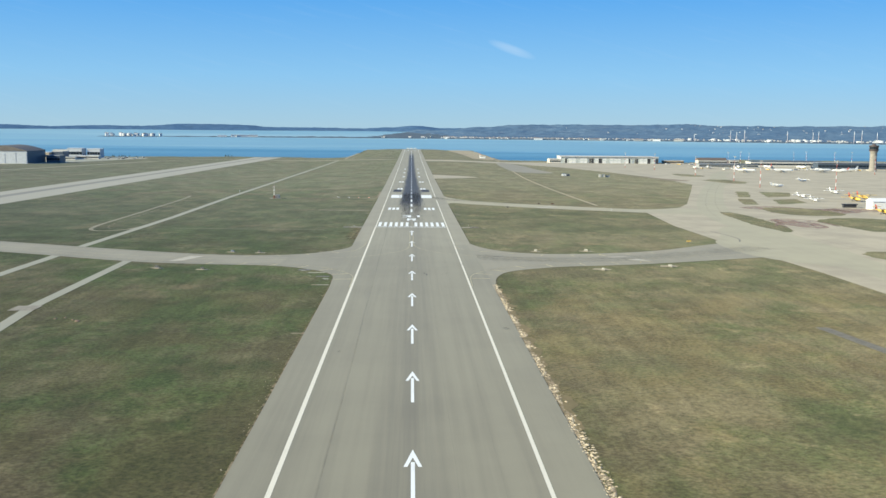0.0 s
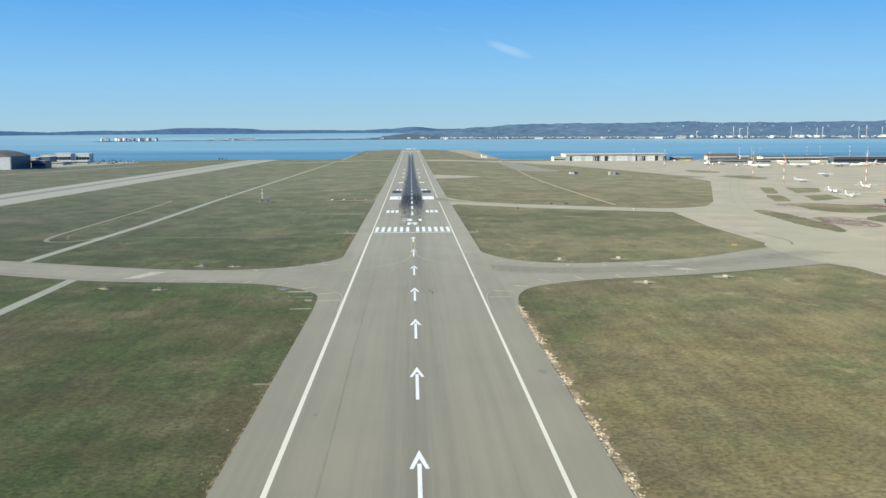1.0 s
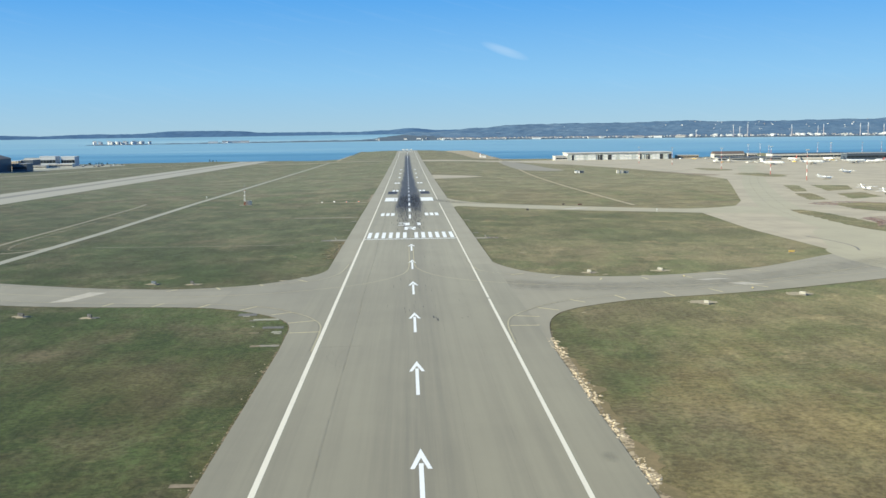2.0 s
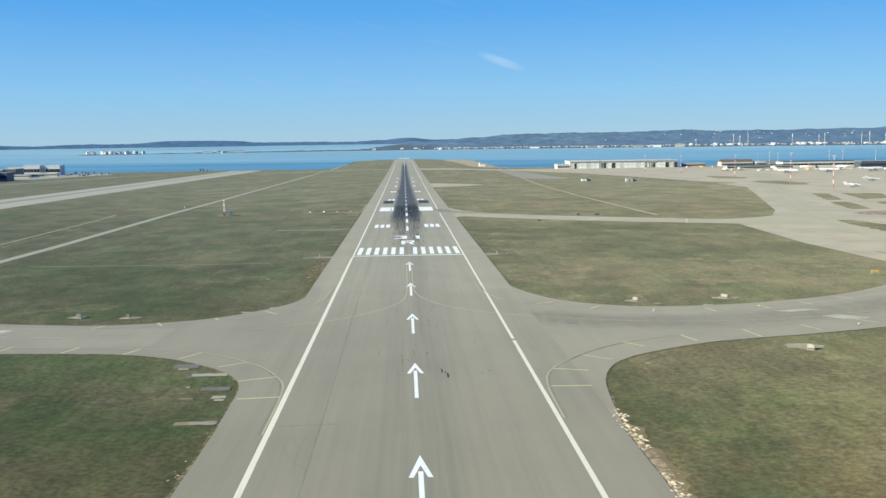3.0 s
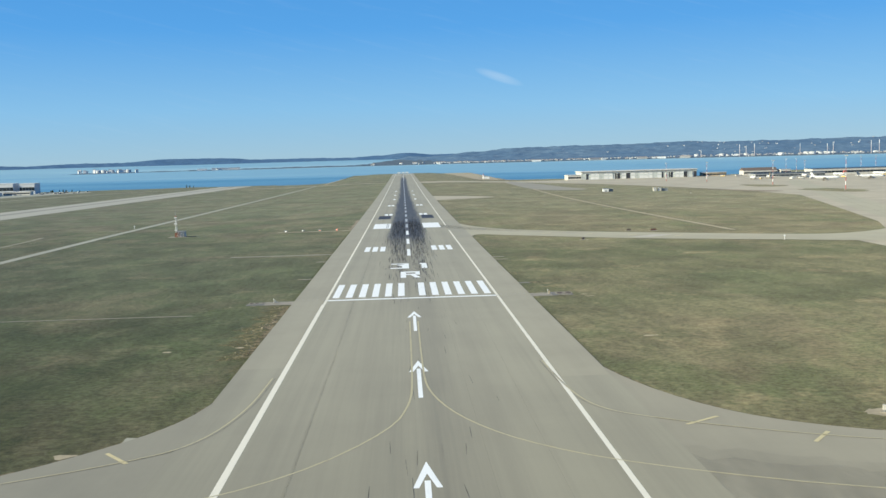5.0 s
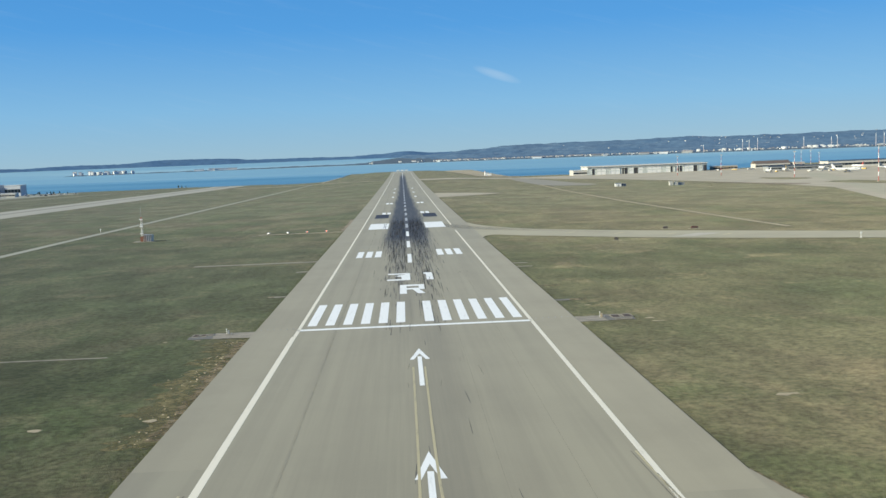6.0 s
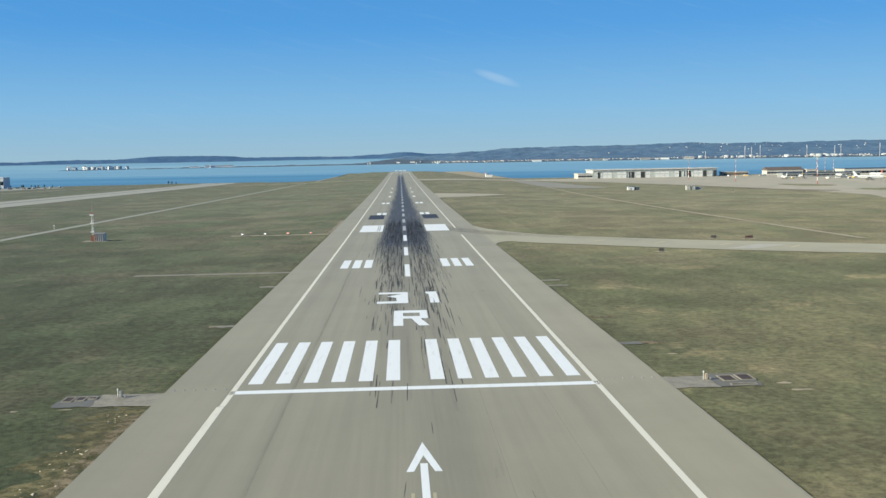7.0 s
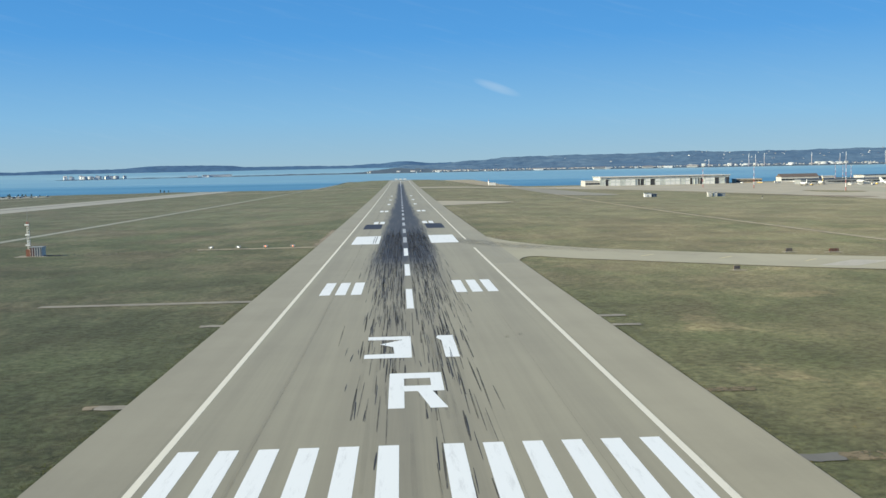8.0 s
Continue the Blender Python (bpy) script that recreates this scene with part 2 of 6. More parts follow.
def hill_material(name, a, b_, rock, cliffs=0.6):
    """Wooded slopes with blue distance haze painted into the colours, and pale rock breaking through."""
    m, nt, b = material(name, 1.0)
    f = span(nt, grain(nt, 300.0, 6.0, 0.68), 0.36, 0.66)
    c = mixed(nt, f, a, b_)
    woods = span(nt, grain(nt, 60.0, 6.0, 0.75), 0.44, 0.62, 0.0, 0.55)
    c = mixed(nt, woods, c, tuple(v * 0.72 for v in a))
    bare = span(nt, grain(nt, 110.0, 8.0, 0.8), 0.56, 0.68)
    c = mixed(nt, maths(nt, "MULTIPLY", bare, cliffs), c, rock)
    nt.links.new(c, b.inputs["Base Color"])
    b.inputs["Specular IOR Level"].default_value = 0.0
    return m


GRASS = grass_material()
RUNWAY = asphalt_material("runway_asphalt", (0.298, 0.276, 0.201), (0.223, 0.205, 0.153), 0.97)
OLD_RUNWAY = asphalt_material("second_runway_asphalt", (0.389, 0.358, 0.276), (0.301, 0.281, 0.219), 0.42, -369.0, 0.75)
TAXIWAY = asphalt_material("taxiway_asphalt", (0.264, 0.243, 0.180), (0.200, 0.184, 0.139), streaks=0.2, blotches=0.5)
APRON = asphalt_material("apron_concrete", (0.415, 0.358, 0.252), (0.290, 0.252, 0.180), streaks=0.15, blotches=0.75)
ROAD = asphalt_material("road_asphalt", (0.333, 0.320, 0.242), (0.256, 0.246, 0.185), streaks=0.2)
SHOULDER = asphalt_material("shoulder_asphalt", (0.311, 0.285, 0.208), (0.242, 0.221, 0.162), streaks=0.25, blotches=0.5)
SLABS = asphalt_material("taxiway_concrete", (0.366, 0.331, 0.226), (0.281, 0.255, 0.177), streaks=0.15, blotches=0.5)
WORN_TAXIWAY = asphalt_material("worn_taxiway_asphalt", (0.280, 0.255, 0.188), (0.213, 0.195, 0.145), streaks=0.2, blotches=0.5)
WEST_SLABS = asphalt_material("weathered_taxiway_slabs", (0.298, 0.272, 0.200), (0.228, 0.208, 0.155), streaks=0.2, blotches=0.6)
GREY_SLABS = asphalt_material("weathered_slabs", (0.255, 0.230, 0.170), (0.205, 0.185, 0.138), streaks=0.15, blotches=0.6)
REPAIR = paint("fresh_concrete", (0.503, 0.459, 0.370), 0.9, 0.15, 2.0)
PATCH = asphalt_material("patch_asphalt", (0.148, 0.141, 0.122), (0.096, 0.092, 0.081))
CONCRETE = paint("pale_concrete", (0.326, 0.292, 0.229), 0.9, 0.25, 2.0)
SAND = sand_material("bare_earth", (0.311, 0.252, 0.170), (0.207, 0.163, 0.104))
RED_EARTH = sand_material("reddish_earth", (0.370, 0.222, 0.181), (0.311, 0.215, 0.163))
_nt = RED_EARTH.node_tree
_nt.links.new(span(_nt, grain(_nt, 9.0, 6.0, 0.7), 0.36, 0.62, 0.0, 0.85), _nt.nodes["Principled BSDF"].inputs["Alpha"])
WHITE_MARK = marking_material("white_marking", (0.82, 0.825, 0.80), 0.22)
RUBBED_MARK = marking_material("rubber_smeared_marking", (0.42, 0.43, 0.44), 0.5)
EDGE_MARK = marking_material("worn_edge_marking", (0.74, 0.69, 0.56), 0.25)
YELLOW_MARK = marking_material("yellow_marking", (0.56, 0.475, 0.26), 0.6)
FADED_YELLOW = marking_material("faded_yellow_marking", (0.45, 0.395, 0.24), 0.6)
BLACK_MARK = marking_material("black_marking", (0.035, 0.036, 0.042), 0.15)
RUBBER = paint("tyre_rubber_trace", (0.034, 0.036, 0.043), 0.9, 0.2, 0.6)
SEAM = paint("filled_joint", (0.222, 0.198, 0.148), 0.9, 0.25, 2.0)
DRY_GRASS = sand_material("dry_verge_grass", (0.252, 0.185, 0.089), (0.155, 0.126, 0.056))


def faint_rubber():
    """Smeared rubber that lets the pavement through where it thins out."""
    m, nt, b = material("smeared_rubber", 0.9)
    b.inputs["Base Color"].default_value = (0.030, 0.031, 0.036, 1)
    a = span(nt, grain(nt, 1.5, 5.0, 0.75, 1.4, 0.12), 0.30, 0.66, 0.08, 0.70)
    nt.links.new(a, b.inputs["Alpha"])
    return m


def soft_rubber():
    """A thin even film of rubber, nearly transparent."""
    m, nt, b = material("thin_rubber_film", 0.9)
    b.inputs["Base Color"].default_value = (0.034, 0.035, 0.040, 1)
    nt.links.new(span(nt, grain(nt, 2.5, 5.0, 0.7, 1.0, 0.3), 0.25, 0.75, 0.02, 0.08), b.inputs["Alpha"])
    return m


def verge_material(name="gritty_verge", a=(0.296, 0.229, 0.133), b_=(0.148, 0.115, 0.063)):
    """Dry stalks, dust and grit thinning out into the grass."""
    m = sand_material(name, a, b_)
    nt = m.node_tree
    nt.links.new(span(nt, grain(nt, 1.6, 6.0, 0.75), 0.36, 0.60, 0.05, 0.95), nt.nodes["Principled BSDF"].inputs["Alpha"])
    return m


VERGE = verge_material()
PATH_VERGE = verge_material("worn_track", (0.33, 0.30, 0.205), (0.24, 0.215, 0.145))
TRACK_EARTH = sand_material("worn_track_earth", (0.30, 0.27, 0.19), (0.22, 0.20, 0.135))
PALE_VERGE = verge_material("pale_stony_verge", (0.52, 0.41, 0.26), (0.32, 0.245, 0.15))
DUSTY_GRASS = verge_material("dusty_grass", (0.222, 0.185, 0.081), (0.118, 0.104, 0.041))
FILM = soft_rubber()
SMEAR = faint_rubber()
PALE_SAND = sand_material("pale_sand", (0.429, 0.363, 0.244), (0.311, 0.259, 0.170))
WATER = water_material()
WHITE = paint("white_paint", (0.78, 0.78, 0.76), 0.45, 0.10, 2.0)
OFF_WHITE = paint("off_white_cladding", (0.60, 0.58, 0.53), 0.6, 0.15, 3.0)
GREY = paint("grey_cladding", (0.34, 0.35, 0.35), 0.6, 0.15, 3.0)
DARK = paint("dark_metal", (0.05, 0.05, 0.055), 0.5, 0.15, 1.0)
RED = paint("red_paint", (0.48, 0.11, 0.09), 0.5, 0.15, 1.0)
BROWN_ROOF = paint("brown_roofing", (0.15, 0.115, 0.095), 0.8, 0.2, 4.0)
PALE_BLUE = paint("pale_blue_grey_cladding", (0.50, 0.53, 0.57), 0.6, 0.12, 4.0)
GREY_ROOF = paint("weathered_grey_roofing", (0.175, 0.155, 0.140), 0.8, 0.2, 4.0)
TOWER_CONCRETE = paint("grey_tower_concrete", (0.31, 0.285, 0.25), 0.85, 0.2, 3.0)
TOWER_BROWN = paint("dark_brown_cladding", (0.070, 0.052, 0.050), 0.7, 0.15, 2.0)
SIGN_GREY = paint("weathered_sign_grey", (0.40, 0.385, 0.34), 0.6, 0.2, 0.8)
BLUE_GREY = paint("blue_grey_panel", (0.075, 0.10, 0.135), 0.5, 0.15, 3.0)
SAND_WALL = paint("beige_render", (0.45, 0.37, 0.27), 0.8, 0.15, 3.0)
YELLOW = paint("yellow_paint", (0.72, 0.48, 0.11), 0.5, 0.10, 1.0)
RUST = paint("rusty_steel", (0.19, 0.075, 0.05), 0.8, 0.25, 1.0)
GLASS = material("dark_glass", 0.08)[0]
GLASS.node_tree.nodes["Principled BSDF"].inputs["Base Color"].default_value = (0.02, 0.03, 0.04, 1)


# ---- terrain ----
LAKE = -21.6


def ease(a, b, v):
    t = min(1.0, max(0.0, (v - a) / (b - a)))
    return t * t * (3 - 2 * t)


def shore(x):
    """How far north the land reaches at x."""
    main = 1880 + 25 * math.sin(x * 0.011) + 14 * math.sin(x * 0.037)
    if x > 0:
        main = 1760 + 30 * math.sin(x * 0.009) - 60 * ease(300, 600, x) + 260 * ease(620, 900, x)
    spit = ease(-168, -152, x) * (1 - ease(206, 226, x))
    return main + (2735 + 8 * math.sin(x * 0.05) - main) * spit


def ground(x, y):
    """Height of the ground, true metres: a slope down from the threshold, levelling off towards the lake."""
    d = 15 * (max(0.0, y - 200) / 2500) ** 1.6 * (1 - 0.8 * ease(60, 250, abs(x)))
    z = max(d - 0.0119 * max(y, -1500.0), -20.0)
    edge = ease(-6, 22, y - shore(x))
    return z * (1 - edge) + (LAKE - 8) * edge


def at(x, y, h=0.0):
    return Vector((x, y, ground(x, y) + h)) * K


def part(name, bm, mat, parent=None, label=""):
    """Links a bmesh (in world metres, already scaled) as one mesh object."""
    me = bpy.data.meshes.new(name)
    bm.to_mesh(me)
    bm.free()
    if not isinstance(mat, (list, tuple)):
        mat = [mat]
    for m in mat:
        me.materials.append(m)
    ob = new(name, me)
    ob.parent = parent
    if label:
        ob["label"] = label
    return ob


def thing(name, x, y, label, category, group="", turn=0.0, h=0.0):
    """An Empty on the ground at (x, y), true metres."""
    ob = new(name)
    ob.empty_display_size = 0.5
    ob.matrix_world = Matrix.Translation(at(x, y, h)) @ Matrix.Rotation(radians(turn), 4, "Z")
    return tagged(ob, label, category, group)


def smooth_outline(points, rounds=2):
    for _ in range(rounds):
        out = []
        for i, p in enumerate(points):
            q = points[(i + 1) % len(points)]
            out += [(p[0] * 0.75 + q[0] * 0.25, p[1] * 0.75 + q[1] * 0.25), (p[0] * 0.25 + q[0] * 0.75, p[1] * 0.25 + q[1] * 0.75)]
        points = out
    return points


def drape(points, h, step=40.0, thick=0.0):
    """A plan outline laid on the ground, cut so that it follows the slope."""
    bm = bmesh.new()
    f = bm.faces.new([bm.verts.new((x, y, 0)) for x, y in points])
    if f.calc_area() > 0:
        f.normal_update()
        if f.normal.z < 0:
            f.normal_flip()
    xs, ys = [p[0] for p in points], [p[1] for p in points]
    for lo, hi, axis in ((min(ys), max(ys), 1), (min(xs), max(xs), 0)):
        k = math.ceil(lo / step + 0.001)
        while k * step < hi - 0.001:
            co, no = [0, 0, 0], [0, 0, 0]
            co[axis], no[axis] = k * step, 1
            bmesh.ops.bisect_plane(bm, geom=bm.verts[:] + bm.edges[:] + bm.faces[:], plane_co=co, plane_no=no)
            k += 1
    bmesh.ops.triangulate(bm, faces=bm.faces[:])
    for v in bm.verts:
        v.co = at(v.co.x, v.co.y, h + 0.00012 * max(0.0, v.co.y))
    return bm


def sheet(name, points, h, mat, label="", category="", kind="structure", parent=None, step=40.0):
    ob = part(name, drape(points, h, step), mat, parent)
    if parent is None:
        tagged(ob, label, category, "", kind)
    elif label:
        ob["label"] = label
    return ob


def box(x0, x1, y0, y1):
    return [(x0, y0), (x1, y0), (x1, y1), (x0, y1)]


def ribbon(line, width):
    """The outline of a strip of that width along a line."""
    left, right = [], []
    for i, p in enumerate(line):
        a, b = Vector(line[max(0, i - 1)]), Vector(line[min(len(line) - 1, i + 1)])
        d = (b - a).normalized()
        n = Vector((-d.y, d.x)) * width / 2
        left.append((p[0] + n.x, p[1] + n.y))
        right.append((p[0] - n.x, p[1] - n.y))
    return left + right[::-1]


def curve_line(points, rounds=2):
    for _ in range(rounds):
        out = [points[0]]
        for p, q in zip(points, points[1:]):
            out += [(p[0] * 0.75 + q[0] * 0.25, p[1] * 0.75 + q[1] * 0.25), (p[0] * 0.25 + q[0] * 0.75, p[1] * 0.25 + q[1] * 0.75)]
        points = out + [points[-1]]
    return points


def land():
    xs = sorted({*range(-1200, 1201, 40), *range(-176, -140, 4), *range(200, 236, 4), *(-9000, -6000, -4000, -2500, -1700, 1700, 2500, 4000, 6000, 9000)})
    ys = sorted({*range(-800, 1640, 40), *range(1640, 2000, 10), *range(2000, 2680, 40), *range(2680, 2800, 10), -7000, -4000, -2500, -1500, -1100, 3000, 3600, 5000, 8800})
    bm = bmesh.new()
    grid = [[bm.verts.new(at(x, y)) for x in xs] for y in ys]
    for j in range(len(ys) - 1):
        for i in range(len(xs) - 1):
            bm.faces.new((grid[j][i], grid[j][i + 1], grid[j + 1][i + 1], grid[j + 1][i]))
    return tagged(part("ground", bm, GRASS), "patchy green and straw-coloured airfield grassland", "ground", "", "structure")


land()
bm = bmesh.new()
wy = (1500, 2500, 4000, 5400, 6500, 7000, 7500, 8000, 8500, 8950)
wx = tuple(range(-9000, 9001, 1500))
# the lake runs on far past the low point: its last stretch stands foreshortened, lifting to the true waterline of the hills
wgrid = [[bm.verts.new(Vector((x, y, LAKE + 34 * ease(6400, 8600, math.hypot(x, y + 300)))) * K) for x in wx] for y in wy]
for a, b in zip(wgrid, wgrid[1:]):
    for i in range(len(wx) - 1):
        bm.faces.new((a[i], a[i + 1], b[i + 1], b[i]))
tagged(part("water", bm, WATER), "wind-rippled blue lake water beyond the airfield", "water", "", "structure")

# ---- pavements ----
runway = sheet("runway", box(-30.8, 31.1, -760, 2700), 0.12, RUNWAY, "long grey asphalt runway dark with tyre rubber", "runway")
sheet("second_runway", box(-398, -328, -500, 1850), 0.10, OLD_RUNWAY, "pale asphalt parallel runway beyond the grass", "runway")
WEST = [(-10, -85), (-29.5, -96), (-30.5, -107), (-33, -118), (-38.5, -127.8), (-50, -140.8), (-63, -146.2), (-78, -148.4), (-90, -146), (-104, -143), (-140, -128), (-216, -92), (-420, 0), (-420, -45), (-198, -136), (-126, -173), (-98, -179), (-74, -181.7), (-63, -183.2), (-53.5, -187), (-44.5, -193.6), (-37, -201.8), (-33.2, -209), (-31.5, -216), (-31.2, -228), (-30.6, -250), (-10, -265)]
west_taxiway = sheet("taxiway_west", smooth_outline(WEST), 0.10, TAXIWAY, "grey asphalt taxiway curving off over the grass", "taxiway")
EAST = [(10, -75), (29.5, -84), (34, -106.5), (42.4, -124.6), (55.4, -134.2), (66.3, -137.4), (81.3, -136.4), (95.7, -133.6), (115.3, -126.2), (131, -117), (166, -86), (190, -70), (190, -136), (178, -142), (143, -158), (110, -172), (88.6, -178.2), (74.5, -181.4), (62.6, -184.6), (47.2, -194.2), (42.6, -198.5), (38.8, -203.5), (35, -214), (33, -228), (30.6, -255), (10, -270)]
east_taxiway = sheet("taxiway_east", smooth_outline(EAST), 0.10, WORN_TAXIWAY, "grey asphalt taxiway leading to the apron", "taxiway")
EXIT = [(10, 350), (29, 330), (36, 288), (50, 258), (66, 240), (98, 214), (130, 194), (160, 174), (190, 160), (230, 190), (230, 110), (181, 127), (160, 140), (125, 157), (92, 177), (62, 202), (45, 215), (35, 228), (29, 205), (10, 185)]
exit_taxiway = sheet("taxiway_exit", smooth_outline(EXIT), 0.11, SLABS, "grey exit taxiway with dark tyre traces", "taxiway")
AIRSIDE = [(174, -760), (176, -200), (172, -90), (172, 22), (181, 130), (195, 158), (222, 186), (242, 233), (304, 433), (351, 588), (358, 750), (330, 1000), (292, 1220), (215, 1440), (100, 1480), (100, 1560), (215, 1575), (300, 1590), (1150, 1640), (1150, -760)]
sheet("apron", AIRSIDE, 0.06, APRON, "wide sun-bleached concrete apron and taxiways", "apron")
APRON_LINE = [(203, -760), (205, -300), (206, -160), (211, -92), (218, -6), (225, 75), (246, 180), (309, 380), (370, 560), (430, 722), (491, 930), (560, 1090)]
sheet("taxiway_parallel", ribbon(curve_line(APRON_LINE), 24), 0.075, SLABS, "worn grey taxiway along the edge of the apron", "taxiway")
sheet("taxiway_link", smooth_outline([(165, -150), (165, -80), (178, -60), (200, 20), (232, 20), (228, -60), (222, -150), (200, -190)]), 0.104, SLABS, "worn grey taxiway junction", "taxiway")
for dx in (-4.5, 4.5):
    sheet("tyre_track", ribbon([(x + dx, y) for x, y in curve_line(APRON_LINE[5:10])], 1.2), 0.10, FILM, "darker tyre track worn into the taxiway", "track")

def inside_of(outline, x, y):
    odd = False
    for (x0, y0), (x1, y1) in zip(outline, outline[1:] + outline[:1]):
        if (y0 > y) != (y1 > y) and x < (x1 - x0) * (y - y0) / (y1 - y0) + x0:
            odd = not odd
    return odd


def ragged(points, amp=0.45, step=0.6):
    out, f = [], 0.9 / max(1.0, amp)
    for p, q in zip(points, points[1:] + points[:1]):
        n = max(1, int(math.dist(p, q) / step))
        for k in range(n):
            x, y = p[0] + (q[0] - p[0]) * k / n, p[1] + (q[1] - p[1]) * k / n
            wave = [noise.noise((x * f * c, y * f * c, z)) * w for c, z, w in ((1, 2.0, amp), (3, 4.0, 0.4 * amp), (1, 8.0, amp), (3, 6.0, 0.4 * amp))]
            out.append((x + wave[0] + wave[1], y + wave[2] + wave[3]))
    return out


def oval(x, y, a, b, n=14):
    return [(x + a * math.cos(6.2832 * k / n), y + b * math.sin(6.2832 * k / n)) for k in range(n)]


RED_SPOTS = ((302, 188, 26, 20), (335, 160, 24, 26), (308, 140, 26, 26), (362, 170, 28, 20), (264, 44, 14, 36))

# grass islands in the apron
def island(points, rounds=1):
    outline = smooth_outline(points, rounds) if len(points) > 4 else points
    return sheet("grass_island", ragged(outline, 2.4, 4.0), 0.10, GRASS, "grass island between the taxiways", "grass")


island([(238, 142), (252, 138), (250, 60), (244, 5), (232, -28), (226, 5), (232, 70)])
island([(282, 66), (319, 98), (345, 78), (420, 40), (420, -30), (290, -26), (284, 30)])
island([(226, -125), (250, -118), (330, -118), (330, -180), (240, -170), (224, -150)])
island([(355, 440), (367, 434), (335, 335), (322, 333)], 1)
island([(314, 312), (328, 312), (305, 230), (291, 229)], 1)
island([(380, 436), (408, 420), (383, 355), (352, 336)], 1)
island([(342, 298), (371, 314), (359, 256), (326, 235)], 1)
island([(288, 192), (322, 196), (338, 158), (332, 110), (295, 108), (283, 132)], 1)
island([(403, 722), (444, 746), (452, 668), (412, 634)], 1)
island([(424, 966), (452, 927), (456, 862), (429, 835), (411, 867)], 1)
island([(418, 752), (441, 734), (446, 647), (418, 614), (410, 659), (409, 705)], 1)
for x, y, a, b in RED_SPOTS:
    sheet("red_ground", ragged(oval(x, y, a, b, 24), 5.0, 3.0), 0.094, RED_EARTH, "reddish worn ground beside the apron", "ground")
for line in ([(240, 20), (252, 48), (262, 60), (272, 40), (262, 5)], [(244, 14), (258, 74), (272, 82), (286, 60), (282, 20)]):
    sheet("red_ground", ribbon(curve_line(line, 3), 3), 0.115, RED_EARTH, "reddish worn curve beside the apron", "ground")
sheet("sand_strip", smooth_outline([(300, 925), (372, 740), (385, 690), (352, 690), (345, 800), (290, 940)]), 0.09, SAND, "bare sandy strip beside the grass", "ground")
sheet("sand_strip", smooth_outline([(120, 2700), (205, 2690), (212, 2200), (214, 1850), (250, 1690), (150, 1700), (152, 1950), (146, 2250), (130, 2500)]), 0.25, PALE_SAND, "bare sandy shore strip by the lake", "ground")
sheet("side_pavement", smooth_outline([(25, 690), (45, 690), (92, 730), (92, 745), (60, 790), (25, 815)], 1), 0.12, APRON, "pale stub of pavement beside the runway", "pavement")
sheet("side_pavement", smooth_outline([(25, 1480), (80, 1470), (150, 1480), (150, 1560), (80, 1575), (25, 1590)], 1), 0.12, APRON, "pale pavement joining runway and apron", "pavement")
sheet("side_pavement", smooth_outline([(-25, 1560), (-345, 1600), (-345, 1572), (-25, 1528)], 1), 0.12, APRON, "pale crossing track between the runways", "pavement")

# roads and tracks
sheet("road", ribbon([(-152, 1640), (-157, 1720), (-158, 2100), (-156, 2600), (-140, 2690)], 6.0), 0.10, PALE_SAND, "pale shore road along the lake", "road")
sheet("side_pavement", ribbon([(-160, 1712), (-30, 1690)], 12), 0.10, APRON, "pale crossing track between the runways", "pavement")
sheet("taxiway_far", smooth_outline([(188, 1540), (206, 1500), (222, 1300), (222, 1050), (236, 950), (205, 915), (166, 945), (168, 1150), (176, 1400)], 2), 0.085, GREY_SLABS, "weathered blue-grey taxiway near the lake", "taxiway")
sheet("road", ribbon([(-166, -120), (-164, 60), (-167, 300), (-166, 650), (-162, 1535)], 4.8), 0.08, ROAD, "narrow straight service road across the grass", "road")
sheet("road", ribbon([(-165, -150), (-165, -600)], 4.8), 0.08, ROAD, "narrow straight service road across the grass", "road")
sheet("road", ribbon([(-127, -168), (-124, -285), (-119, -330), (-119, -600)], 4.2), 0.08, ROAD, "narrow service road across the grass", "road")
sheet("track", ribbon(curve_line([(-206, 300), (-202, 267), (-196, 60), (-195, -10), (-188, -36), (-172, -32), (-166, -10)]), 2.6), 0.07, TRACK_EARTH, "sandy hooked track in the grass", "track")
sheet("track", ribbon(curve_line([(-196, 285), (-191, 120), (-189, 10), (-183, -22), (-174, -22)]), 1.6), 0.072, PATH_VERGE, "sandy hooked track in the grass", "track")
sheet("track", ribbon(curve_line([(157, 205), (155, 360), (154, 526), (158, 800), (185, 1300), (206, 1700)]), 3.0), 0.07, PALE_SAND, "straight sandy track across the grass", "track")
sheet("road", ribbon(curve_line([(-820, 760), (-700, 830), (-628, 910), (-600, 1040), (-562, 1300), (-520, 1560), (-330, 1700)]), 10.0), 0.08, APRON, "pale service road beside the buildings", "road")
sheet("yard", smooth_outline([(-980, 1100), (-700, 1150), (-640, 1500), (-600, 1760), (-980, 1820)]), 0.06, ROAD, "grey paved yard round the buildings", "yard")
sheet("strip", box(-71.5, -30, 135.6, 138.4), 0.07, CONCRETE, "narrow pale concrete strip in the grass", "path")
sheet("strip", ragged(box(-71.5, -31, 280.2, 284.2), 0.5, 1.5), 0.07, PALE_SAND, "bare sandy strip under the slope lights", "path")
sheet("strip", ribbon([(-36, 280.5), (-124, 268)], 1.3), 0.06, PATH_VERGE, "thin worn footpath across the grass", "path")
sheet("strip", ribbon([(-146, -15), (-100, -18), (-53, -18.5)], 0.9), 0.06, CONCRETE, "thin pale cable cover in the grass", "path")
sheet("concrete_pad", box(-129, -121, -294, -285), 0.12, CONCRETE, "pale concrete pad on the road", "pad")
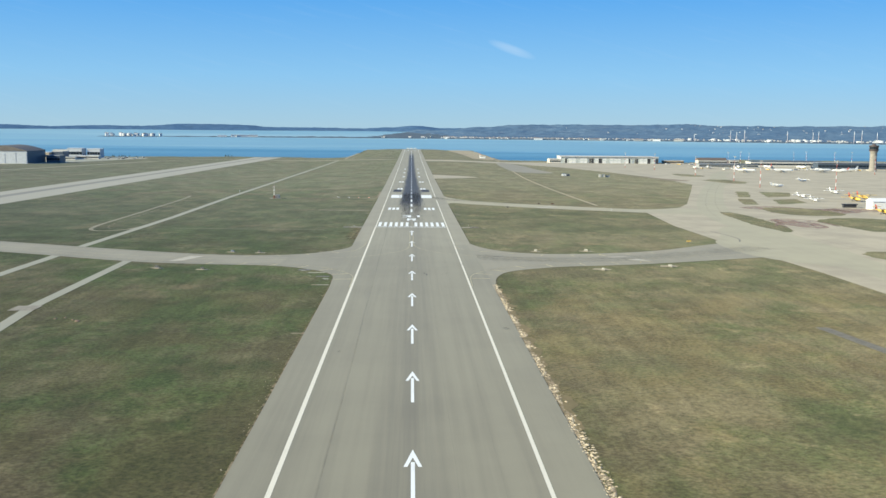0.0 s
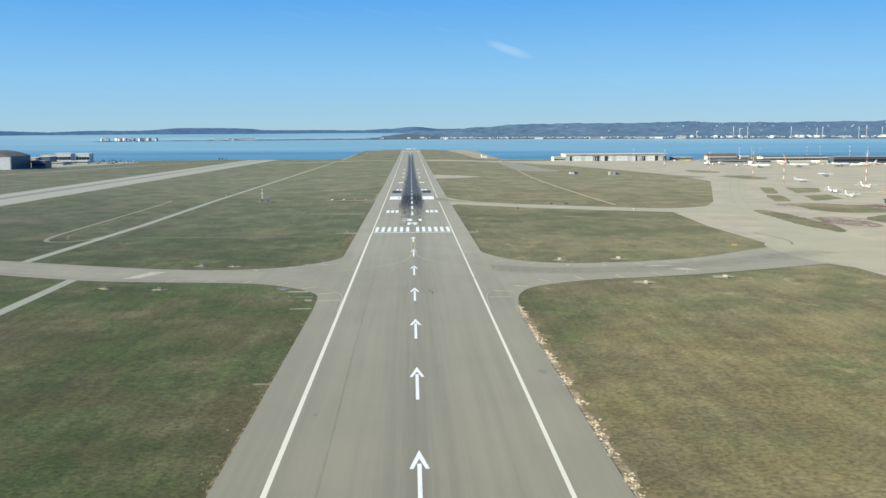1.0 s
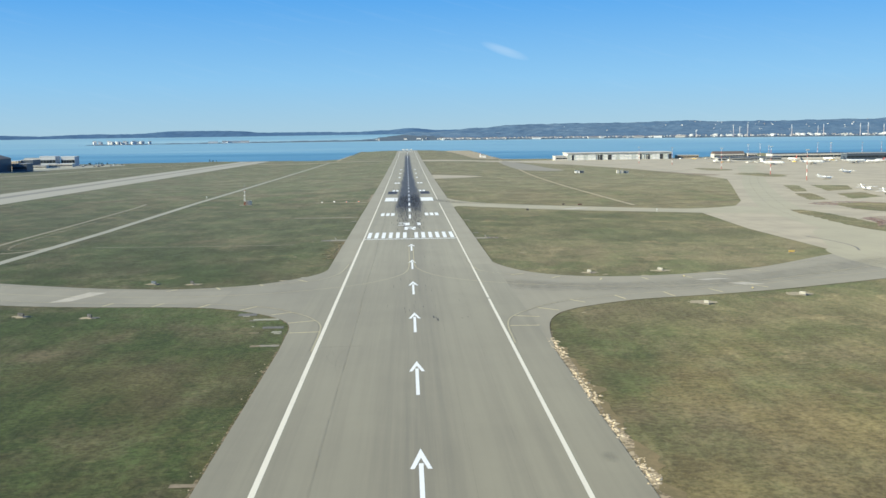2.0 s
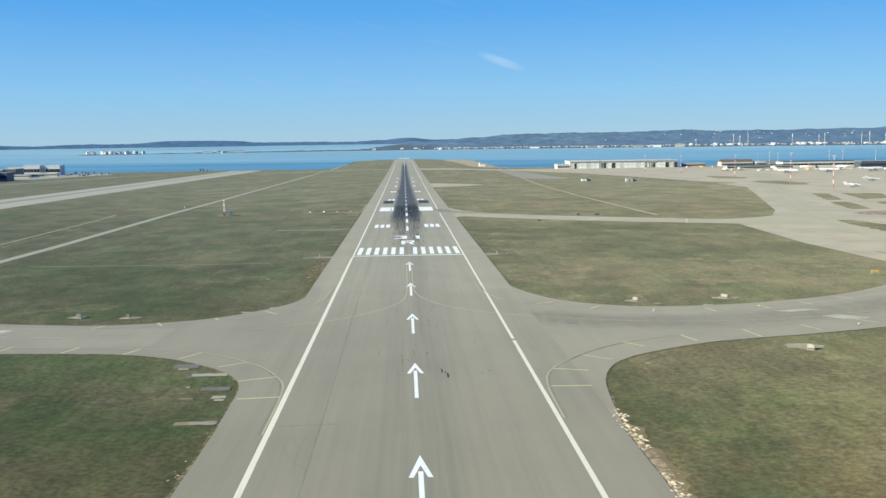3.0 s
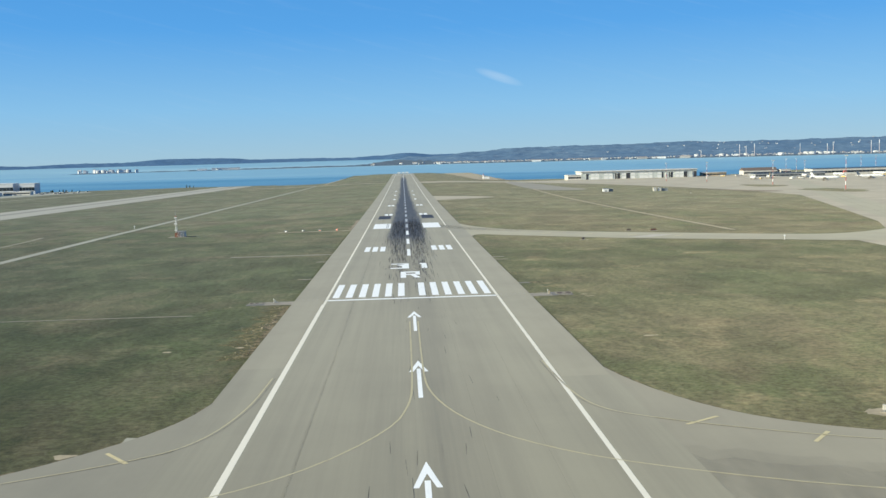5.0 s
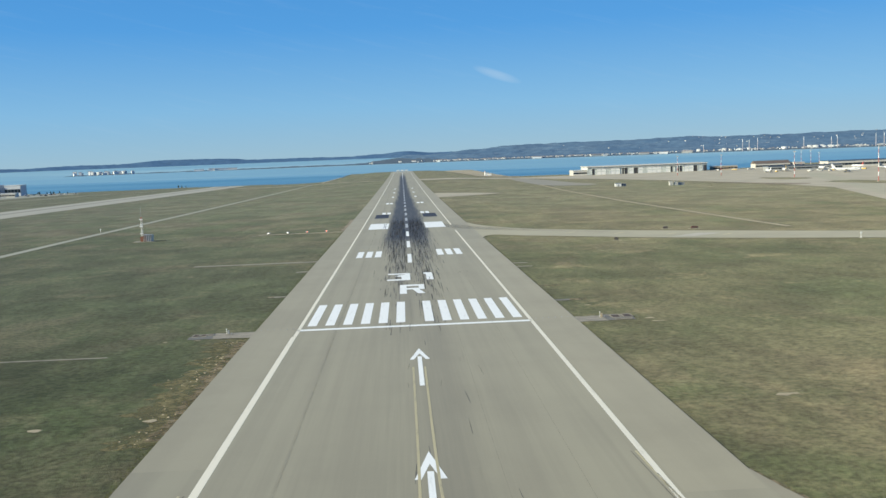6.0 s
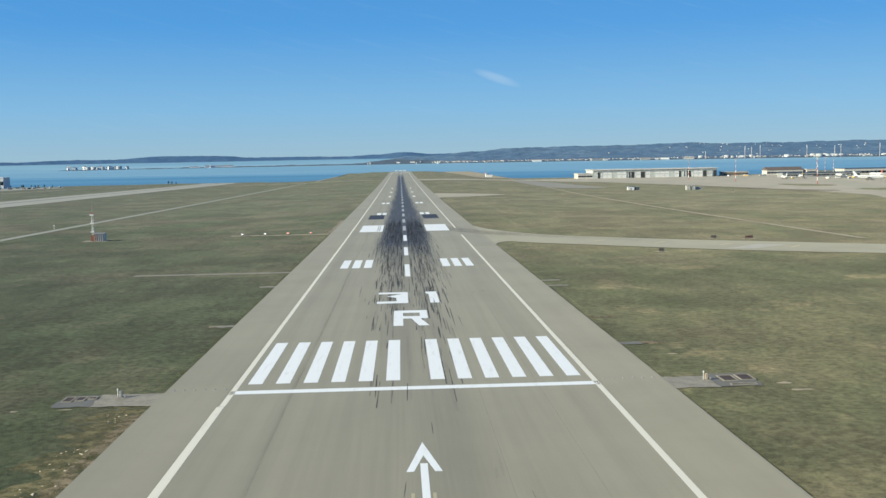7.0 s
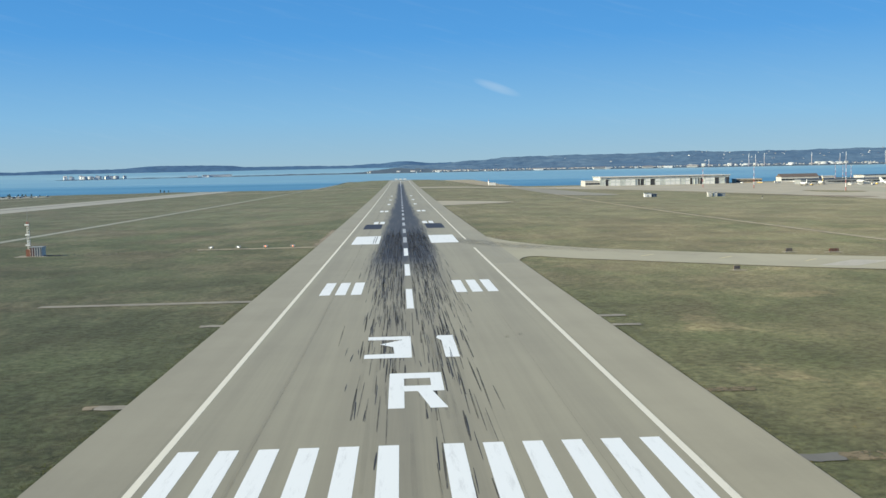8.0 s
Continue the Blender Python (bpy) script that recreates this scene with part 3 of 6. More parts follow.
sheet("concrete_pad", [(122, -318), (126, -318), (131, -360), (127, -362)], 0.07, SEAM, "weathered grey concrete slab in the grass", "pad")
sheet("concrete_pad", [(-109, -170), (-103, -168), (-97, -152), (-103, -151)], 0.115, REPAIR, "pale concrete repair across the taxiway", "pad")
sheet("concrete_pad", [(93, -147.5), (102, -145), (105, -147), (96, -149.5)], 0.115, REPAIR, "pale concrete repair on the taxiway", "pad")
sheet("concrete_pad", [(101, -156.5), (106, -154), (112, -160), (106, -161.5)], 0.115, REPAIR, "pale concrete repair on the taxiway", "pad")
sheet("concrete_pad", [(100, 178), (108, 175), (122, 186), (114, 190)], 0.122, REPAIR, "pale concrete repair on the taxiway", "pad")
for side in (-1, 1):
    a, b = sorted((side * 23.1, side * 30.8))
    for y0, y1 in (((-84, 2650),) if side < 0 else ((-98, 205), (345, 2650))):
        sheet("shoulder", box(a, b, y0, y1), 0.123, SHOULDER, "pale asphalt shoulder of the runway", "shoulder")
sheet("taxiway_slabs", ribbon(curve_line([(-57.6, -165), (-70, -164.6), (-90, -163), (-130, -151), (-210, -113), (-410, -25)]), 22), 0.106, WEST_SLABS, "pale concrete slabs along the taxiway", "taxiway")
for x, y, a, b in ((82.6, -190.5, 5.4, 4.2), (114.8, -179.5, 6.0, 4.4), (62, -126.0, 4.4, 2.8), (88, -124.3, 4.8, 3.0), (-87.2, -134.6, 4.0, 2.4), (-73, -137.0, 3.6, 2.2), (-88, -196.6, 4.0, 2.4), (-108, -192.6, 4.4, 2.6), (79.8, -136.4, 2.8, 1.5), (44.9, -2.6, 1.3, 0.7), (45.4, -6.1, 1.8, 0.5), (36.5, 16.9, 0.9, 0.8), (-46.3, -5.6, 0.9, 0.6), (-40.6, -5.6, 1.2, 0.4), (-47.8, -65, 0.9, 1.2), (-34.3, -62.8, 1.4, 0.9), (46.3, -64.2, 2.2, 0.7), (66.8, -131.6, 1.5, 0.9), (45.8, -203.1, 1.2, 0.8), (-44, -132.2, 2.2, 1.3), (77.8, 172.5, 3.2, 2.4), (109, 218, 3.4, 2.4), (120.3, 214, 3.8, 2.6)):
    sheet("sandy_patch", ragged(oval(x, y, a * 0.72, b * 0.72, 9), 1.3 if a > 2 else 0.6), 0.06, PALE_SAND, "bare sandy patch worn into the grass", "ground")
for name, outline in (("west", WEST), ("east", EAST), ("exit", EXIT)):
    line = smooth_outline(outline)
    grown = []
    for i, (x, y) in enumerate(line):
        (x0, y0), (x1, y1) = line[i - 1], line[(i + 1) % len(line)]
        d = Vector((y1 - y0, x0 - x1)).normalized()
        w = 0.2 + 0.6 * abs(noise.noise((x * 0.2, y * 0.2, 1.0)))
        inner = inside_of(line, x + d.x * 0.2, y + d.y * 0.2)
        grown.append((x + d.x * w * (-1 if inner else 1), y + d.y * w * (-1 if inner else 1)))
    sheet("verge", grown, 0.045, VERGE, "dusty dry verge along the taxiway", "ground")
for x0, x1, y0, y1, mat, words in (
    (-38.2, -30, -4.8, 1.3, CONCRETE, "pale concrete stub beside the runway"), (-42.6, -38.2, -4.6, 1.2, PATCH, "dark asphalt patch in the grass"),
    (30, 36.6, -3.8, 2.4, CONCRETE, "pale concrete stub beside the runway"), (36.6, 42.0, -3.6, 3.4, PATCH, "dark asphalt patch in the grass"),
    (30, 36.5, 50.0, 52.0, VERGE, "grey stub beside the runway"), (-33.8, -30, 50.0, 52.0, CONCRETE, "pale concrete stub beside the runway"), (-35.2, -33.9, 50.3, 52.0, SAND, "bare brown earth beside the concrete stub"),
    (30, 35.6, 105.4, 107.6, CONCRETE, "pale concrete stub beside the runway"), (-34.5, -30, 105.4, 107.6, CONCRETE, "pale concrete stub beside the runway"),
    (30, 35.6, 95.8, 97.6, CONCRETE, "pale concrete stub beside the runway"), (30, 34.5, 24.8, 26.8, PATCH, "dark asphalt patch in the grass"), (34.5, 38, 24.6, 27.0, VERGE, "grey stub beside the runway"),
    (-48.0, -42.8, -198.4, -194.6, PATCH, "dark asphalt patch in the grass"), (-46.4, -44.4, -199.4, -198.5, REPAIR, "broken pale slab in the grass"), (-42.6, -35.8, -205.6, -203.2, ROAD, "pale concrete patch in the grass"), (-43.4, -41.8, -206.2, -204.9, PATCH, "dark asphalt patch in the grass"),
    (-38.6, -33.2, -217.0, -214.2, PATCH, "dark asphalt patch in the grass"), (-35.4, -32.9, -222.6, -220.6, ROAD, "pale concrete patch in the grass"), (-34.6, -33.0, -224.0, -223.2, REPAIR, "broken pale slab in the grass"), (-41.6, -40.8, -214.4, -213.7, REPAIR, "broken pale slab in the grass"), (-40.8, -38.6, -222.5, -221.8, SAND, "bare earth patch in the grass"),
    (-38.2, -36, -238.8, -236.8, SAND, "bare earth patch in the grass"), (-36, -31.5, -238.6, -236.6, CONCRETE, "pale concrete patch in the grass"), (-38.5, -34.5, -127, -124.8, ROAD, "pale concrete patch in the grass"), (-34.5, -30, -329.2, -327.8, SAND, "pale concrete stub beside the runway"),
):
    sheet("side_patch", ragged(box(x0, x1, y0, y1), 0.45 if y1 - y0 > 1.5 else 0.25), 0.085, mat, words, "pad")
sheet("tar_line", ribbon(curve_line([(184.5, -18), (187.5, -40), (187.5, -62), (182, -77)]), 0.9), 0.11, PATCH, "curved dark tar seam on the taxiway", "seam")

# runway markings
def mark(name, points, mat, parent=runway, h=0.128, label=""):
    return sheet(name, points, h, mat, label, parent=parent)


mark("edge_line", box(-22.75, -22.05, -6.5, 2600), EDGE_MARK)
mark("edge_line", box(-23.0, -22.1, -760, -6.6), EDGE_MARK)
for y0, y1 in ((-176, 262), (303, 2600)):
    mark("edge_line", box(22.05, 22.75, y0, y1), EDGE_MARK)
mark("edge_line", box(22.0, 22.75, -760, -178), EDGE_MARK)
mark("threshold_line", box(-22.7, 22.7, -0.7, 1.1), WHITE_MARK)
for side in (-1, 1):
    for k in range(6):
        a, b = sorted((side * (1.95 + 3.49 * k), side * (3.75 + 3.49 * k)))
        mark("threshold_bar", box(a, b, 4.6, 33.2), WHITE_MARK)
        mark("far_threshold_bar", box(a, b, 2470, 2500), WHITE_MARK)
    for k in range(3):
        a, b = sorted((side * (9.7 + 3.2 * k), side * (11.85 + 3.2 * k)))
        mark("touchdown_bar", box(a, b, 143.2, 165.7), WHITE_MARK)
    a, b = sorted((side * 9.3, side * 19.1))
    mark("aiming_block", box(a, b, 288.5, 333), WHITE_MARK)
    a, b = sorted((side * 10.4, side * 18.6))
    mark("blacked_out_block", box(a, b, 384, 426), BLACK_MARK, label="blacked-out old marking")
    for y, count in ((428, 2), (582, 2), (727, 1), (858, 1), (1010, 1)):
        for k in range(count):
            a, b = sorted((side * (9.6 + 3.2 * k), side * (11.9 + 3.2 * k)))
            mark("touchdown_bar", box(a, b, y, y + 22.5), WHITE_MARK)
for x in (-11.5, -10.7):
    mark("groove_line", box(x - 0.12, x + 0.12, 292, 330), RUBBER, h=0.134)
y = 120.8
while y < 2440:
    mark("centre_dash", box(-0.65, 0.65, y, y + 30), RUBBED_MARK if 280 < y < 1700 else WHITE_MARK)
    y += 57.6
ARROW_X = 0.2
for k in range(10):
    tip = -23.2 - 58.35 * k
    mark("arrow_head", [(ARROW_X + a, tip - b) for a, b in ((0, 0), (1.62, 9.2), (0.95, 9.2), (0, 4.4), (-0.95, 9.2), (-1.62, 9.2))], WHITE_MARK)
    mark("arrow_stem", box(ARROW_X - 0.34, ARROW_X + 0.34, tip - 27.4, tip - 6.8), WHITE_MARK)
# the figures 31 over the letter R
mark("figure", [(-6.5, 90.9), (-0.3, 90.9), (-0.3, 74.0), (-6.6, 74.0), (-6.6, 76.8), (-2.6, 77.1), (-2.8, 82.1), (-4.7, 84.5), (-1.4, 87.9), (-6.5, 88.1)], WHITE_MARK, label="painted figure 3")
mark("figure", [(3.7, 90.9), (5.95, 90.9), (5.95, 73.8), (4.1, 73.8), (4.1, 86.7), (3.4, 89.0)], WHITE_MARK, label="painted figure 1")
mark("letter", [(-3.1, 64.1), (-3.1, 46.6), (-1.4, 46.6), (-1.4, 64.1)], WHITE_MARK, label="painted upright of the letter R")
mark("letter", box(-1.4, 3.05, 61.0, 64.1), WHITE_MARK, label="painted top of the letter R")
mark("letter", box(1.65, 3.05, 57.1, 61.0), WHITE_MARK, label="painted bow of the letter R")
mark("letter", box(-1.4, 3.05, 54.3, 57.1), WHITE_MARK, label="painted middle of the letter R")
mark("letter", [(0.1, 54.3), (1.75, 54.3), (3.1, 46.5), (1.3, 46.5)], WHITE_MARK, label="painted leg of the letter R")

# yellow taxi lines
def yellow(line, width=0.28, parent=runway, h=0.132):
    return mark("yellow_line", ribbon(curve_line(line), width), FADED_YELLOW, parent, h)


yellow([(-0.9, -38), (-0.9, -96), (-1.3, -112), (-4, -126), (-15, -144), (-30, -154), (-53, -164), (-90, -163), (-130, -152), (-210, -114)], 0.30)
yellow([(0.9, -38), (0.9, -90), (1.4, -105), (5, -120), (12, -133), (24, -144), (50, -157), (80, -161), (115, -153), (170, -120)], 0.30)
EDGES = (
    (west_taxiway, [(-23.3, -245), (-23.3, -222), (-24, -213), (-25.9, -207.5), (-29, -200.3), (-33.5, -194.2), (-38.5, -188.3), (-44.8, -183.7), (-52, -180.4), (-59.1, -178.1), (-75, -175.2), (-100, -172), (-126, -165), (-190, -130)], -0.5),
    (west_taxiway, [(-24, -92), (-24.8, -113), (-28.7, -130), (-37, -136.5), (-50.5, -143.5), (-63.6, -148.5), (-80, -152), (-104, -148), (-140, -133), (-200, -104)], 0.5),
    (east_taxiway, [(23.2, -240), (23.6, -215), (27, -204), (35.5, -191.9), (39.3, -188), (45.7, -182.5), (60.4, -175.4), (76.1, -171.4), (97, -164.5), (130, -151), (172, -131)], 0.5),
    (east_taxiway, [(21.8, -85), (22.6, -108), (25, -119), (31, -124.5), (41.6, -131.5), (55.7, -138.5), (70, -141.5), (85.5, -141), (103, -136.5), (134, -119), (160, -98)], -0.5),
)
for owner, line, joint in EDGES:
    fine_line = curve_line(line, 3)
    mark("yellow_line", ribbon(fine_line, 0.26), FADED_YELLOW, owner, 0.128)
    mark("joint_line", ribbon([(x + joint, y) for x, y in fine_line], 0.14), SEAM, owner, 0.127)
TICKS = (
    (west_taxiway, ((-90.5, -178.5, -88.6, -173.0), (-75.6, -181.0, -73.4, -175.3), (-61.6, -184.0, -59.1, -178.1), (-48.7, -189.5, -44.8, -183.7), (-38.9, -198.0, -33.5, -194.2), (-32.7, -210.3, -25.9, -207.5), (-30.8, -223.4, -23.6, -222.7), (-78.2, -152.2, -75.8, -148.4), (-63.8, -145.7, -61.8, -150.2), (-50.6, -140.4, -49.1, -143.5), (-39.0, -131.6, -35.3, -136.2))),
    (east_taxiway, ((24.2, -219.6, 31.6, -219.9), (26.8, -206.0, 33.2, -208.2), (34.6, -194.6, 39.8, -199.2), (49.3, -187.4, 45.7, -182.2), (62.0, -182.9, 60.2, -175.8), (77.4, -179.9, 76.2, -171.4), (93.6, -174.0, 91.5, -166.8), (110.5, -166.5, 107.0, -160.5), (34.3, -128.5, 39.4, -125.2), (47.1, -138.1, 50.4, -134.1), (63.6, -140.2, 62.2, -144.6), (77.1, -140.4, 78.2, -145.6), (91.8, -138.8, 93.5, -143.4), (105.0, -133.6, 106.6, -138.6), (118.5, -126.6, 121.0, -131.0))),
)
for owner, ends in TICKS:
    for x0, y0, x1, y1 in ends:
        mark("yellow_tick", ribbon([(x0, y0), (x1, y1)], 0.55), YELLOW_MARK, owner, 0.128)
# dark film of rubber where the aircraft turn
film_line = curve_line([(22, -144), (44, -155), (62, -160), (85, -158.5), (115, -146), (150, -126), (186, -104)])
for k, wide in enumerate((20, 13)):
    mark("rubber_film", ragged(ribbon(film_line, wide), 2.2, 2.0), FILM, east_taxiway, 0.114 + 0.002 * k, "thin dark film of tyre rubber")
for x, y, a, b in ((5.3, -205.8, 0.25, 2.4), (6.3, -209.6, 0.3, 2.8), (5.9, -207.0, 0.16, 1.2), (-2.5, -191.4, 0.14, 0.9), (2.8, -189.6, 0.14, 1.1), (0.6, -181.0, 0.12, 0.7)):
    mark("tyre_scuff", oval(x, y, a * 0.7, b * 0.8, 10), RUBBER, runway, 0.1275, "short black tyre scuff")
for k, y in enumerate((150, 165, 180, 195)):
    mark("yellow_tick", ribbon([(66 + k * 18, 216 - k * 13), (71 + k * 18, 221 - k * 13)], 0.8), YELLOW_MARK, exit_taxiway, 0.122)

# tyre traces: long thin smears of rubber
def rubber_traces(seed, mat, count, label, wide, long_, lift):
    rng = random.Random(seed)
    bm = bmesh.new()
    def smear(x, y, length, width, drift):
        n = max(2, int(length / 12))
        left, right = [], []
        for i in range(n + 1):
            f = i / n
            w = width * (0.3 + 0.7 * math.sin(math.pi * min(0.94, max(0.06, f))) ** 0.6) * rng.uniform(0.8, 1.2) / 2
            xx, yy = x + drift * f, y + length * f
            h = lift + 0.00012 * max(0, yy)
            left.append(bm.verts.new(at(xx - w, yy, h)))
            right.append(bm.verts.new(at(xx + w, yy, h)))
        for i in range(n):
            bm.faces.new((left[i], right[i], right[i + 1], left[i + 1]))
    made = 0
    while made < count:
        y = rng.uniform(-12, 330) if rng.random() < 0.55 else 330 - abs(rng.gauss(0, 95))
        near = ease(20, 260, y)
        lane = rng.choice((-3.9, -2.2, 2.1, 3.7, -5.6, 5.4)) if rng.random() < 0.72 else rng.uniform(-9, 9)
        x = lane + rng.gauss(0.1, 0.8 + 2.0 * near)
        limit = 9 if y < 60 else 12 if y < 200 else 10.5 if y < 262 else 8.4
        if y < -20 or abs(x) > limit or (abs(x) < 0.9 and y > 95) or rng.random() > 0.12 + 0.88 * ease(-10, 140, y):
            continue
        smear(x, y, rng.uniform(*long_) * (0.8 + 0.8 * near), rng.uniform(*wide) * (1.0 - 0.25 * near), rng.uniform(-0.18, 0.18))
        made += 1
    for _ in range(count // 60):
        smear(rng.gauss(2, 6), rng.uniform(-200, -20), rng.uniform(3, 9), wide[0], rng.uniform(-0.3, 0.3))
    return tagged(part("rubber_traces", bm, mat), label, "tyre marks", "", "stuff")


rubber_traces(4, RUBBER, 520, "black tyre rubber marks on the runway", (0.06, 0.17), (4, 14), 0.1266)
rubber_traces(5, RUBBER, 120, "black tyre rubber marks over the markings", (0.05, 0.12), (4, 12), 0.134)
rubber_traces(9, SMEAR, 1100, "faint smeared tyre rubber on the runway", (0.08, 0.28), (8, 26), 0.125)
rubber_traces(14, FILM, 420, "thin film of tyre rubber on the runway", (0.3, 0.8), (18, 60), 0.1225)
for x, w in ((-15.0, 0.45), (-14.9, 0.20), (7.5, 0.03), (15.1, 0.03)):
    line = [(x + 0.12 * math.sin(k * 1.7 + x), -760 + 40 * k) for k in range(0, 48)]
    mark("paving_joint", ribbon(line, w), SEAM if w < 0.05 else FILM, runway, 0.124)
EXIT_TRACE = [(10, 322), (19.1, 299), (26, 284), (34.5, 269), (44, 255), (59, 240), (84, 217), (112, 192)]
for k, (w, end) in enumerate(((15.0, 5), (12.0, 6), (9.0, 7))):
    mark("exit_trace", ribbon(curve_line(EXIT_TRACE[:end]), w), FILM, exit_taxiway, 0.1246 + 0.0010 * k, "dark smeared tyre trace")
mark("cross_joint", ribbon([(-21.5, -240.9), (-16, -240.4), (-12.3, -240.2)], 0.30), SEAM, runway, 0.1245, "filled joint across the runway")
for x, y, r, a0, a1 in ((-12.5, -243, 7.5, 200, 262), (-14.0, -243, 4.6, 190, 268), (-8, -255, 9.0, 150, 205)):
    arc = [(x + r * math.cos(radians(a0 + (a1 - a0) * k / 12)), y + 2.6 * r * math.sin(radians(a0 + (a1 - a0) * k / 12))) for k in range(13)]
    mark("scuff", ribbon(arc, 0.22), FILM, runway, 0.1245, "faint curved tyre scuff")
for x, y, a, b in ((28.1, -321, 1.3, 2.6), (15.9, 90, 0.6, 1.4), (13.8, 88, 0.5, 1.2), (12.8, -208, 0.25, 1.0), (14.4, -206.5, 0.25, 1.2), (-19, -352, 0.5, 1.2)):
    for k in range(3):
        mark("oil_stain", ragged(oval(x, y, a * (1 - 0.25 * k), b * (1 - 0.25 * k), 12), 0.3 * a), FILM, runway, 0.1262 + 0.001 * k, "dark oil stain")


# ---- shapes for things, in true metres about their own base ----
def bx(bm, x0, x1, y0, y1, z0, z1, bevel=0.0):
    v = [bm.verts.new((x, y, z)) for z in (z0, z1) for x, y in ((x0, y0), (x1, y0), (x1, y1), (x0, y1))]
    faces = [bm.faces.new([v[i] for i in q]) for q in ((3, 2, 1, 0), (4, 5, 6, 7), (0, 1, 5, 4), (1, 2, 6, 5), (2, 3, 7, 6), (3, 0, 4, 7))]
    if bevel:
        edges = list({e for f in faces for e in f.edges})
        bmesh.ops.bevel(bm, geom=edges, offset=bevel, segments=1, affect="EDGES", profile=0.5)
    return bm


def tube(bm, path, sides=10, caps=True):
    """A skin round a line of (x, y, z, r across, r up) sections; each section stands square to the line."""
    rings = []
    for i, (x, y, z, ra, rb) in enumerate(path):
        p, q = Vector(path[max(0, i - 1)][:3]), Vector(path[min(len(path) - 1, i + 1)][:3])
        d = (q - p).normalized()
        side = d.cross(Vector((0, 0, 1)))
        side = side.normalized() if side.length > 1e-4 else Vector((1, 0, 0))
        up = side.cross(d)
        rings.append([bm.verts.new(Vector((x, y, z)) + side * ra * math.cos(a) + up * rb * math.sin(a)) for a in [2 * math.pi * k / sides for k in range(sides)]])
    for a, b in zip(rings, rings[1:]):
        for k in range(sides):
            bm.faces.new((a[k], a[(k + 1) % sides], b[(k + 1) % sides], b[k]))
    if caps:
        bm.faces.new(rings[0][::-1])
        bm.faces.new(rings[-1])
    bmesh.ops.recalc_face_normals(bm, faces=bm.faces[:])
    return bm


def prism(bm, outline, along, thick):
    """Extrudes an outline of points by the vector along-thick."""
    a = [bm.verts.new(Vector(p)) for p in outline]
    b = [bm.verts.new(Vector(p) + Vector(along) * thick) for p in outline]
    bm.faces.new(a[::-1])
    bm.faces.new(b)
    n = len(outline)
    for k in range(n):
        bm.faces.new((a[k], a[(k + 1) % n], b[(k + 1) % n], b[k]))
    bmesh.ops.recalc_face_normals(bm, faces=bm.faces[:])
    return bm


def piece(name, bm, mat, parent, label="", loc=(0, 0, 0)):
    for v in bm.verts:
        v.co *= K
    ob = part(name, bm, mat, parent, label)
    ob.location = Vector(loc) * K
    return ob


def B(*a, **k):
    return bx(bmesh.new(), *a, **k)


def pole(x, y, z0, z1, r, r2=None, sides=8):
    return tube(bmesh.new(), [(x, y, z0, r, r), (x, y, z1, r2 or r, r2 or r)], sides)


# ---- beside the runway ----
def guidance_sign(x, y, width, label, face, turn=0.0):
    s = thing("taxiway_sign", x, y, label, "sign", "signs beside the taxiways", turn)
    piece("plinth", B(-width * 0.62, width * 0.62, -0.55, 0.55, -0.1, 0.16, bevel=0.04), CONCRETE, s, "low concrete plinth")
    piece("housing", B(-width / 2, width / 2, -0.14, 0.14, 0.32, 1.12, bevel=0.04), face, s)
    piece("panel", B(-width / 2 + 0.08, width / 2 - 0.08, -0.165, -0.145, 0.39, 1.05), face, s)
    for k in (-1, 0, 1):
        piece("rib", B(k * width * 0.33 - 0.03, k * width * 0.33 + 0.03, -0.19, -0.168, 0.36, 1.08), GREY, s)
    for k in (-1, 1):
        piece("leg", pole(k * width * 0.36, 0, 0.1, 0.36, 0.06), GREY, s)
    return s


guidance_sign(-86.7, -135.5, 2.3, "dark taxiway sign on a concrete pad in grass", BLUE_GREY, -36)
guidance_sign(-73.6, -137, 1.6, "small dark sign on a pale concrete pad", DARK, -36)
guidance_sign(-88, -197, 2.0, "dark taxiway sign on a concrete pad in grass", DARK, -38)
guidance_sign(-108, -193, 2.8, "dark taxiway sign on a concrete pad in grass", DARK, -38)
guidance_sign(62, -126.5, 1.5, "pale grey taxiway sign on concrete in grass", SIGN_GREY, -40)
guidance_sign(87.6, -124.5, 2.0, "pale grey taxiway sign on concrete in grass", SIGN_GREY, -40)
guidance_sign(82.4, -194, 1.6, "pale taxiway sign on a bare concrete pad", SIGN_GREY, -48)
guidance_sign(114.8, -182, 2.0, "pale taxiway sign on a bare concrete pad", SIGN_GREY, -48)
guidance_sign(152.6, -80.5, 2.4, "small yellow taxiway sign in the grass", YELLOW, 0)
guidance_sign(109.0, 218, 2.2, "dark brown taxiway sign beside the exit taxiway", BROWN_ROOF, 10)
guidance_sign(120.3, 214, 3.0, "rust-brown taxiway sign beside the exit taxiway", RUST, 10)
guidance_sign(77.8, 172.5, 1.7, "brown equipment cabinet on a pad by the taxiway", BROWN_ROOF, 12)


def marker_post(x, y, label, colour):
    s = thing("marker_post", x, y, label, "post")
    piece("foot", B(-0.4, 0.4, -0.4, 0.4, -0.05, 0.15, bevel=0.03), CONCRETE, s)
    piece("stake", pole(0, 0, 0.12, 1.7, 0.09), WHITE, s)
    piece("head", B(-0.32, 0.32, -0.2, 0.2, 1.55, 2.1, bevel=0.05), colour, s)


